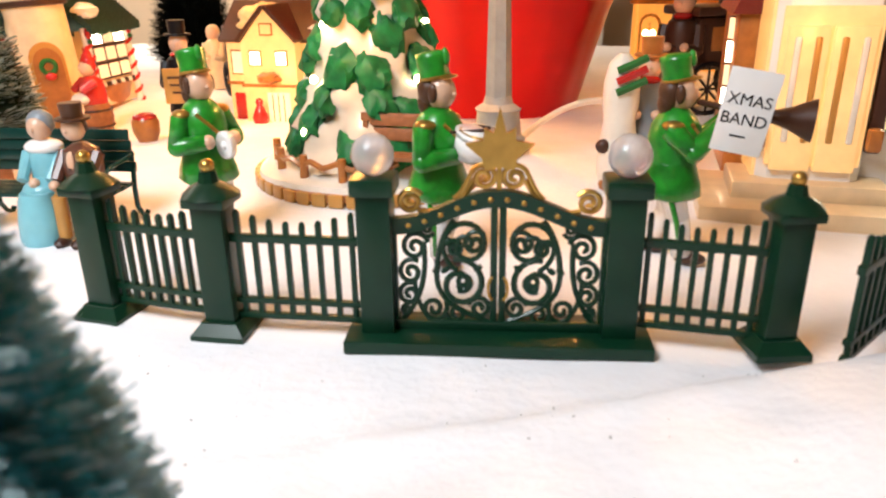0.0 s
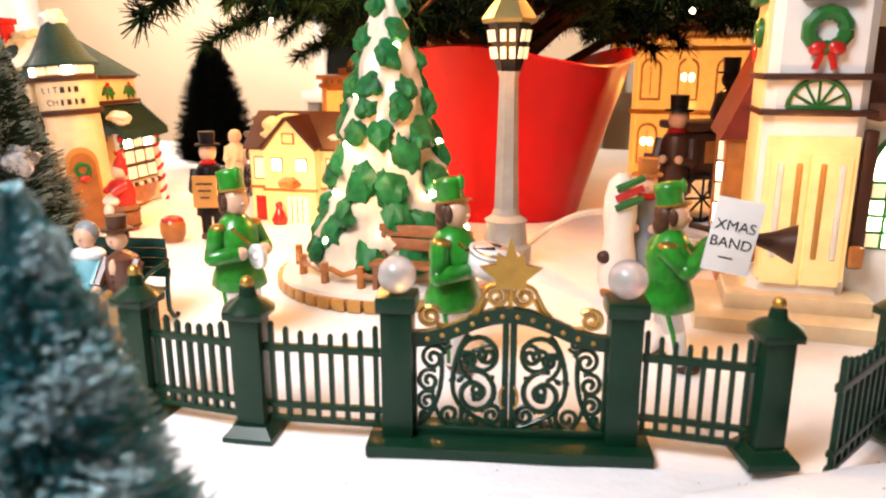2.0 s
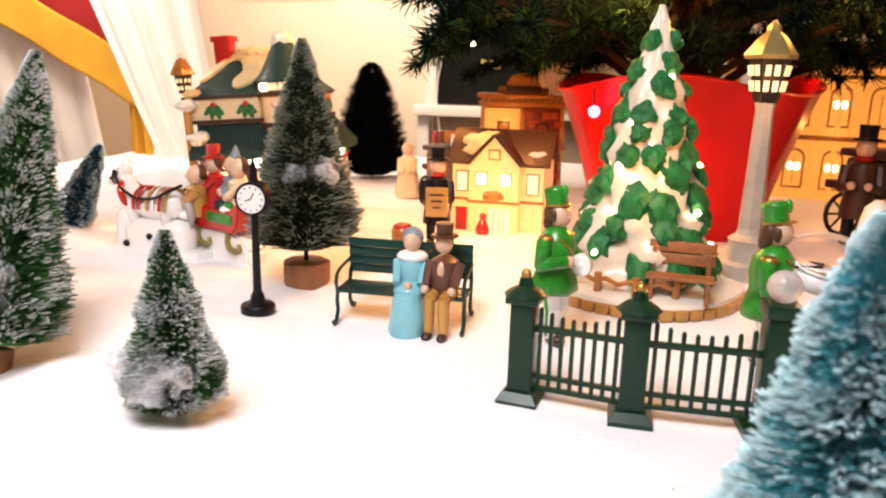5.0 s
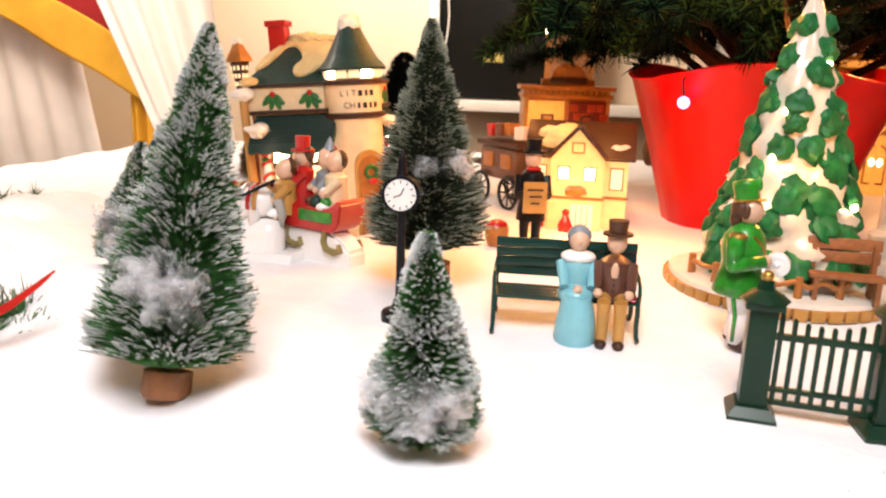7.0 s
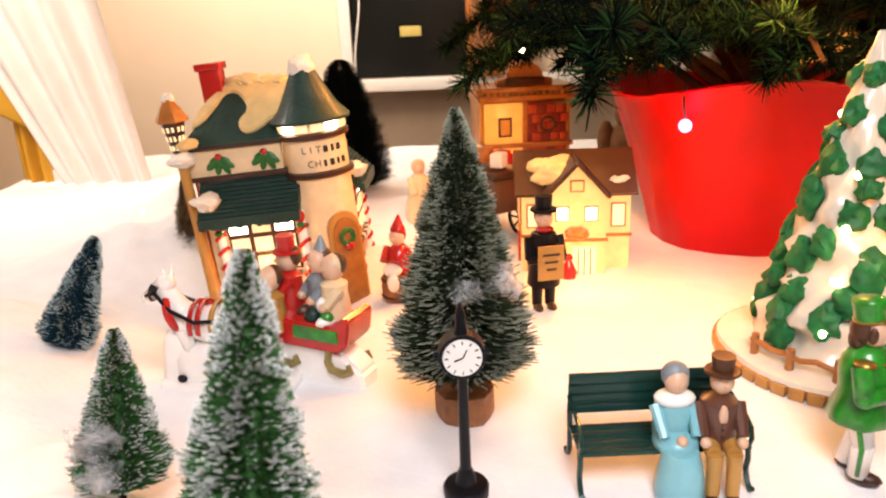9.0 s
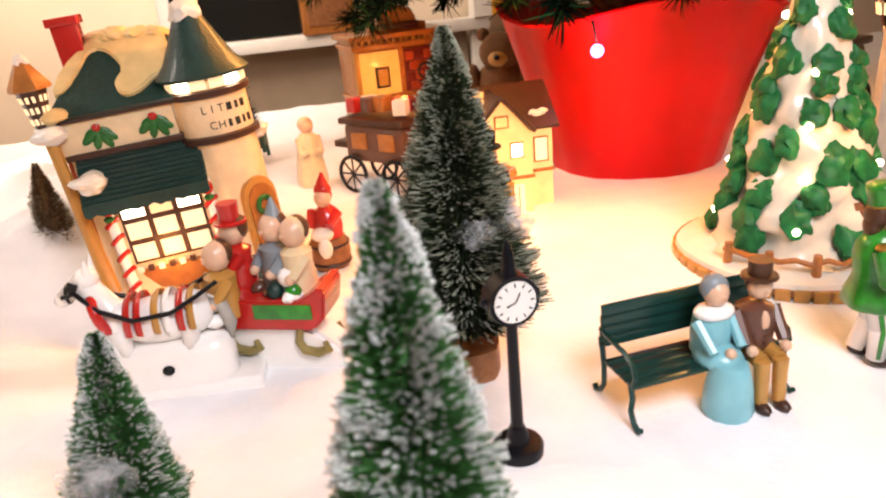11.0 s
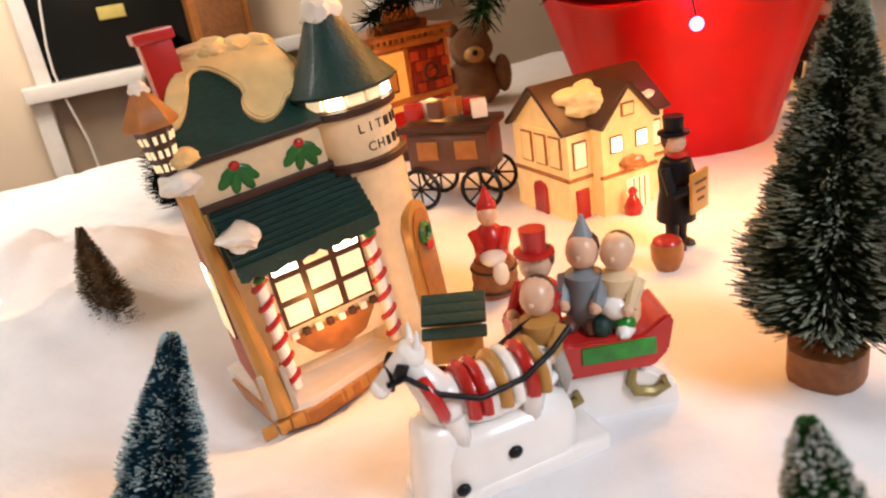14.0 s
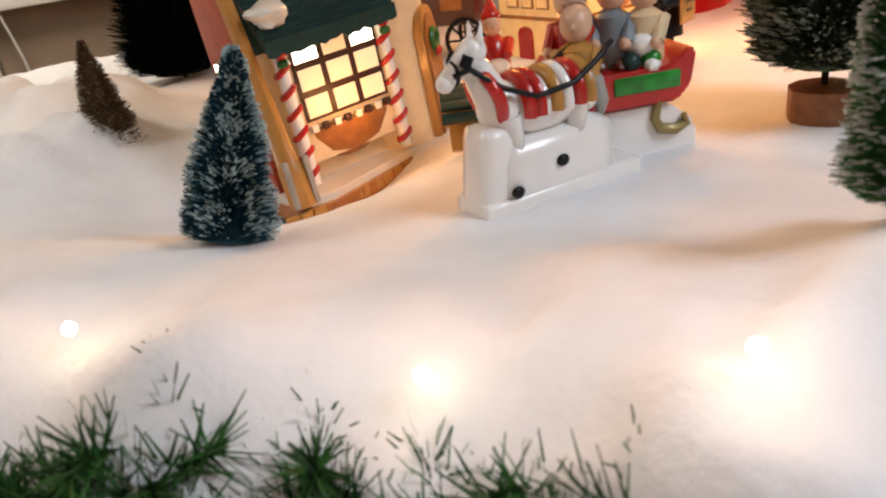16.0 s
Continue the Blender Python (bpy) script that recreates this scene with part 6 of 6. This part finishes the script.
for s in (-1, 1):
    part("gift", ball(B(), (0.012 + 0.006 * s, -0.009, 0.0435), 0.0056, 10), SHOP_GREEN if s < 0 else BAND_GREEN, sl, "round green parcel")


def rider(dx, dy, label, coat, hat, hat_kind, h=0.0, apron=None, turn=0):
    bm = B()
    lathe(bm, [(0.0105, 0.0), (0.011, 0.008), (0.0095, 0.020), (0.010, 0.027), (0.004, 0.031)], 14, (0, 0, 0), 0)
    for s in (-1, 1):
        rod(bm, (s * 0.010, 0, 0.025), (s * 0.009, -0.011, 0.014), 0.0042, 0.0034, 8, 0)
        ball(bm, (s * 0.008, -0.0125, 0.0135), 0.0034, 8, 1)
        ball(bm, (s * 0.006, -0.011, 0.002), (0.005, 0.008, 0.0045), 8, 3)
    head(bm, (0, 0, 0.0390), 0.0086, 1, 2)
    if hat_kind == "top":
        top_hat(bm, (0, 0, 0.0445), 0.0068, 4, 0.013)
    elif hat_kind == "cone":
        rod(bm, (0, 0.002, 0.043), (0, 0.003, 0.058), 0.0072, 0.0008, 12, 4)
    else:
        ball(bm, (0, 0.002, 0.041), (0.0086, 0.0078, 0.0082), 12, 4)
    if apron:
        ball(bm, (0, -0.009, 0.012), (0.0085, 0.006, 0.0065), 10, 3)
    m = pose(*SL, 0, 0, ANG) @ Matrix.Translation((dx, dy, 0.036 + h))
    return figurine("figurine", bm, [coat, SKIN, HAIR, apron or BROWN, hat], m.translation, ANG + turn - 34, label, "passengers in the sleigh")


rider(-0.022, 0.004, "seated driver figurine with red coat and red top hat", RED, RED, "top", 0.004, turn=-12)
rider(-0.026, -0.014, "seated child figurine in tan coat and white apron", TAN, SKIN, "hood", -0.006, WHITE_GLAZE, 4)
rider(0.003, 0.008, "seated figurine in grey coat with pointed hat", GREY_BLUE, GREY_BLUE, "cone", 0.004, turn=5)
rider(0.019, 0.002, "seated lady figurine in pale cape with white muff", CREAM, CREAM, "hood", 0.003, WHITE_GLAZE, 0)

# horse: one plain glazed shape with painted harness
bm = B()
ball(bm, (0.005, 0, 0.043), (0.028, 0.0135, 0.0145), 16, 0)
ball(bm, (0.024, 0, 0.045), (0.013, 0.0125, 0.014), 14, 0)
ball(bm, (-0.018, 0, 0.045), (0.012, 0.0115, 0.0135), 14, 0)
rod(bm, (-0.020, 0, 0.048), (-0.032, 0, 0.072), 0.0098, 0.0062, 12, 0)
rod(bm, (-0.029, 0, 0.075), (-0.046, 0, 0.063), 0.0066, 0.0042, 12, 0)
ball(bm, (-0.030, 0, 0.074), 0.0072, 10, 0)
ball(bm, (-0.046, 0, 0.0628), 0.0046, 10, 0)
for s in (-1, 1):
    rod(bm, (-0.028, s * 0.004, 0.078), (-0.027, s * 0.0055, 0.087), 0.0024, 0.0004, 6, 0)
    for x, k in ((-0.018, -0.006 * s), (0.024, 0.006 * s)):
        rod(bm, (x, s * 0.0075, 0.042), (x + k * 0.6, s * 0.008, 0.022), 0.0062, 0.0042, 10, 0)
        rod(bm, (x + k * 0.6, s * 0.008, 0.022), (x + k, s * 0.008, 0.005), 0.004, 0.0034, 10, 0)
    box(bm, (-0.037, s * 0.0062, 0.0715), (0.006, 0.0014, 0.006), 0.0006, (0, 30, 0), 1)
    sweep(bm, [(-0.044, s * 0.0052, 0.066), (-0.036, s * 0.0072, 0.068), (-0.024, s * 0.0125, 0.058), (-0.006, s * 0.0148, 0.050), (0.016, s * 0.0150, 0.052), (0.032, s * 0.0140, 0.060), (0.044, s * 0.010, 0.066)], 0.0015, 6, 1)
sweep(bm, [(-0.0415, 0.0054 * math.cos(a), 0.0662 + 0.0054 * math.sin(a)) for a in [i * math.pi / 8 for i in range(17)]], 0.001, 5, 1)
sweep(bm, [(-0.025 - 0.004 * math.sin(a), 0.0125 * math.cos(a), 0.052 + 0.0125 * math.sin(a)) for a in [i * math.pi / 10 for i in range(21)]], 0.0032, 8, 2)
for k, x in enumerate((-0.010, -0.004, 0.006, 0.012, 0.020, 0.026)):
    sweep(bm, [(x, 0.0148 * math.cos(a), 0.0435 + 0.0160 * math.sin(a)) for a in [-0.2 + i * 3.54 / 12 for i in range(13)]], 0.0032, 6, (2, 2, 3, 0, 2, 3)[k], 0.45)
sweep(bm, [(0.034, 0, 0.05), (0.042, 0, 0.046), (0.045, 0, 0.034), (0.044, 0, 0.024)], [0.003, 0.004, 0.004, 0.001], 8, 4)
box(bm, (0.008, 0.0, 0.010), (0.074, 0.0285, 0.042), 0.012, None, 0)
box(bm, (0.010, 0.0, -0.005), (0.100, 0.030, 0.016), 0.003, None, 0)
box(bm, (-0.028, 0.0, 0.014), (0.020, 0.024, 0.050), 0.007, (0, 8, 0), 0)
for x, z in ((-0.021, 0.006), (0.007, 0.015)):
    ball(bm, (x, -0.0150, z), (0.0038, 0.0022, 0.0032), 10, 1)
HM = pose(-0.300, 0.744, ground_z(-0.300, 0.744) + 0.004)
figurine("horse_figurine", bm, [WHITE_GLAZE, BLACK, RED, TAN, PALE_STONE], HM.translation, -7, "white glazed horse figurine with red collar and striped blanket")


# ---------------------------------------------------------------- red foil pot and the big tree above it
pot = thing("tree_pot", (0.208, 1.09, ground_z(0.208, 1.09) - 0.012), "large shiny red foil-wrapped pot of the tree", "plant pot")
bm = lathe(B(), [(0.094, 0.0), (0.102, 0.03), (0.122, 0.10), (0.150, 0.185), (0.155, 0.190), (0.151, 0.192), (0.142, 0.18), (0.13, 0.15), (0.02, 0.148)], 64,
           wobble=lambda a, z: 1 + (0.006 + 0.05 * max(0, z)) * math.sin(7 * a + 8 * z) + 0.008 * math.sin(17 * a))
for v in bm.verts:
    if v.co.z > 0.12:
        v.co.z += 0.010 * math.sin(3 * math.atan2(v.co.y, v.co.x) + 0.6)
part("wrap", bm, RED_FOIL, pot)
part("bulb", ball(B(), (-0.104, -0.115, 0.158), 0.0065, 12), PINK_BULB, pot, "lit pink string-light bulb")
part("bulb_cord", sweep(B(), [(-0.104, -0.115, 0.163), (-0.106, -0.112, 0.18), (-0.10, -0.095, 0.195), (-0.06, -0.05, 0.16)], 0.0012), BLACK, pot)
bulb_lamp("pink_light", (0.100, 0.955, 0.158), 0.035, (1.0, 0.25, 0.35), 0.004)

PINE = mat("pine_needles", (0.014, 0.050, 0.014), 0.9, vary=0.3, scale=40, island=0.6, shine=0.08)
PINE_DARK = mat("dark_pine_needles", (0.003, 0.008, 0.004), 0.95, vary=0.3, scale=40, island=0.6, shine=0.04)


def needles(name, spines, parent, count, length, material, seed, width=0.0008):
    """Pine needles standing off along twigs; spines are lists of points."""
    rnd = random.Random(seed)
    verts, faces = [], []
    for sp in spines:
        for _ in range(count):
            u = rnd.random() * (len(sp) - 1)
            i = min(int(u), len(sp) - 2)
            p = Vector(sp[i]).lerp(Vector(sp[i + 1]), u - i)
            d = (Vector(sp[i + 1]) - Vector(sp[i])).normalized()
            e = Vector((rnd.gauss(0, 1), rnd.gauss(0, 1), rnd.gauss(0, 1))).normalized()
            q = p + (e + d * 0.7).normalized() * length * rnd.uniform(0.6, 1.15)
            s = (q - p).cross(Vector((rnd.uniform(-1, 1), rnd.uniform(-1, 1), rnd.uniform(-1, 1)))).normalized() * width
            k = len(verts)
            verts += [p - s, p + s, q + s * 0.3, q - s * 0.3]
            faces.append((k, k + 1, k + 2, k + 3))
    return soup(name, verts, faces, material, parent)


big = thing("christmas_tree", (0.208, 1.09, 0.10), "large dark green Christmas tree overhanging the village", "tree")
part("trunk", sweep(B(), [(0, 0, 0), (0.006, -0.004, 0.12), (-0.004, 0.004, 0.28), (0.0, 0.0, 0.75)], [0.022, 0.019, 0.017, 0.01], 12), BARK, big)
rnd = random.Random(21)
twigs, low_twigs = [], []
for i in range(64):
    a = i * 2.399 + rnd.uniform(-0.3, 0.3)
    level = 0.075 + 0.30 * (i / 64)
    reach = rnd.uniform(0.27, 0.38) * (1 - 0.2 * i / 64)
    o = Vector((math.cos(a), math.sin(a), 0))
    if math.hypot(o.x * reach + 0.052, o.y * reach + 0.338) < 0.12:
        reach *= 0.72
    pts = [Vector((0, 0, level - 0.05)), o * reach * 0.35 + Vector((0, 0, level + 0.02)), o * reach * 0.7 + Vector((0, 0, level + 0.045 + rnd.uniform(-0.015, 0.02))), o * reach + Vector((0, 0, level + 0.035 + rnd.uniform(-0.03, 0.03)))]
    part("limb", sweep(B(), pts, [0.0065, 0.005, 0.0035, 0.0018], 6), BARK, big)
    for k in range(12):
        u = 0.30 + 0.70 * k / 11
        base = o * reach * u + Vector((0, 0, level + 0.04 * math.sin(u * 2.4)))
        side = Vector((-o.y, o.x, 0)) * (1 if k % 2 else -1)
        tip = base + o * rnd.uniform(0.03, 0.06) + side * rnd.uniform(0.02, 0.07) + Vector((0, 0, rnd.uniform(-0.035, 0.03)))
        if math.hypot(tip.x + 0.052, tip.y + 0.338) > 0.11:
            twigs.append([base, base.lerp(tip, 0.5) + Vector((0, 0, 0.004)), tip])
for i in range(60):
    a, r, z = rnd.uniform(0, 6.28), rnd.uniform(0.03, 0.16), rnd.uniform(0.13, 0.36)
    p = Vector((r * math.cos(a), r * math.sin(a), z))
    twigs.append([p, p + Vector((0.02 * math.cos(a), 0.02 * math.sin(a), 0.01)), p + Vector((0.05 * math.cos(a + 0.6), 0.05 * math.sin(a + 0.6), rnd.uniform(-0.02, 0.03)))])
needles("foliage", twigs, big, 210, 0.022, PINE_DARK, 5, 0.0011)
needles("foliage", twigs[::2], big, 130, 0.022, PINE, 6, 0.0009)
# Bulbs added to account for the warm fill lights that follow.
for i in range(6):
    a = i * 1.047 + 0.2
    r = 0.24 + 0.05 * math.sin(i * 3)
    p = (r * math.cos(a), r * math.sin(a), 0.125 + 0.02 * math.sin(i * 2))
    part("bulb", ball(B(), p, 0.0022, 8), BULB, big, "lit string-light bulb")
# Free warm point lights, set apart from the bulbs, tint the snow below.
for x, y, z, wt in ((0.02, 0.93, 0.285, 2.0), (0.33, 0.90, 0.285, 2.4), (-0.11, 1.05, 0.30, 1.25), (0.14, 0.84, 0.27, 1.4), (0.38, 1.15, 0.30, 2.2), (-0.13, 0.93, 0.31, 0.5)):
    bulb_lamp("string_light", (x, y, z), wt, WARM, 0.02)

# white supply cord on the snow
pts = bez((0.255, 0.82), (0.29, 0.83), (0.33, 0.87), (0.42, 0.93), 20)
solo("cable", sweep(B(), [(x, y2, ground_z(x, y2) + 0.006 + 0.034 * math.sin(i * 0.157)) for i, (x, _, y2) in enumerate(pts)], 0.0028), CERAMIC_SNOW, "white electric cord lying on the snow", "cable")


# ---------------------------------------------------------------- front edge: garland, cotton, ribbon
gar = thing("pine_garland", (0, 0, 0), "green pine garland under the cotton at the table edge", "garland")
rnd = random.Random(31)
sp = []
clumps = [(-0.552, 0.680, 0.020), (-0.530, 0.668, 0.018), (-0.484, 0.652, 0.014), (-0.488, 0.624, 0.018), (-0.504, 0.634, 0.012), (-0.449, 0.592, 0.018), (-0.462, 0.600, 0.014), (-0.445, 0.575, 0.016), (-0.60, 0.80, 0.04), (-0.33, 0.50, 0.03), (-0.575, 0.70, 0.02)]
for cx, cy, cr in clumps:
    for k in range(11):
        x, y = cx + rnd.gauss(0, cr * 0.42), cy + rnd.gauss(0, cr * 0.42)
        z = ground_z(x, y) - 0.010
        a = rnd.uniform(0, 6.28)
        sp.append([(x, y, z), (x + 0.010 * math.cos(a), y + 0.010 * math.sin(a), z + 0.005), (x + 0.022 * math.cos(a), y + 0.022 * math.sin(a), z + rnd.uniform(0.002, 0.013))])
for s in sp[::3]:
    part("twig", sweep(B(), s, 0.0009, 5), BARK, gar)
needles("foliage", sp, gar, 110, 0.018, mat("garland_needles", (0.03, 0.12, 0.02), 0.55, vary=0.3, scale=40, island=0.6), 8, 0.0007)
for x, y, wt in ((-0.445, 0.640, 0.036), (-0.392, 0.562, 0.046), (-0.525, 0.742, 0.028), (-0.505, 1.12, 0.008)):
    z = ground_z(x, y) + 0.012
    part("bulb", ball(B(), (x, y, z), 0.0026, 8), BULB, gar, "lit bulb in the garland")
    bulb_lamp("garland_light", (x, y, z + 0.036), wt, (1.0, 0.72, 0.56), 0.008)

solo("ribbon", sweep(B(), [(-0.30, 0.452, 0.042), (-0.288, 0.46, 0.050), (-0.276, 0.466, 0.060), (-0.270, 0.47, 0.066)], [0.003, 0.0028, 0.002, 0.0008], 6, flat=0.4), RED, "curled red ribbon end in the cotton", "ribbon")
rnd = random.Random(77)
verts, faces = [], []
for i in range(80):
    x, y = rnd.uniform(0.1, 0.5), rnd.uniform(0.33, 0.5)
    z = ground_z(x, y) + 0.0006
    r = rnd.uniform(0.0002, 0.0005)
    k = len(verts)
    verts += [(x - r, y, z), (x, y - r * 0.6, z), (x + r, y, z), (x, y + r * 0.6, z + r)]
    faces += [(k, k + 1, k + 3), (k + 1, k + 2, k + 3), (k, k + 3, k + 2)]
tagged(soup("lint", verts, faces, GRAPHITE), "dark lint specks scattered on the cotton snow", "lint", kind="stuff")
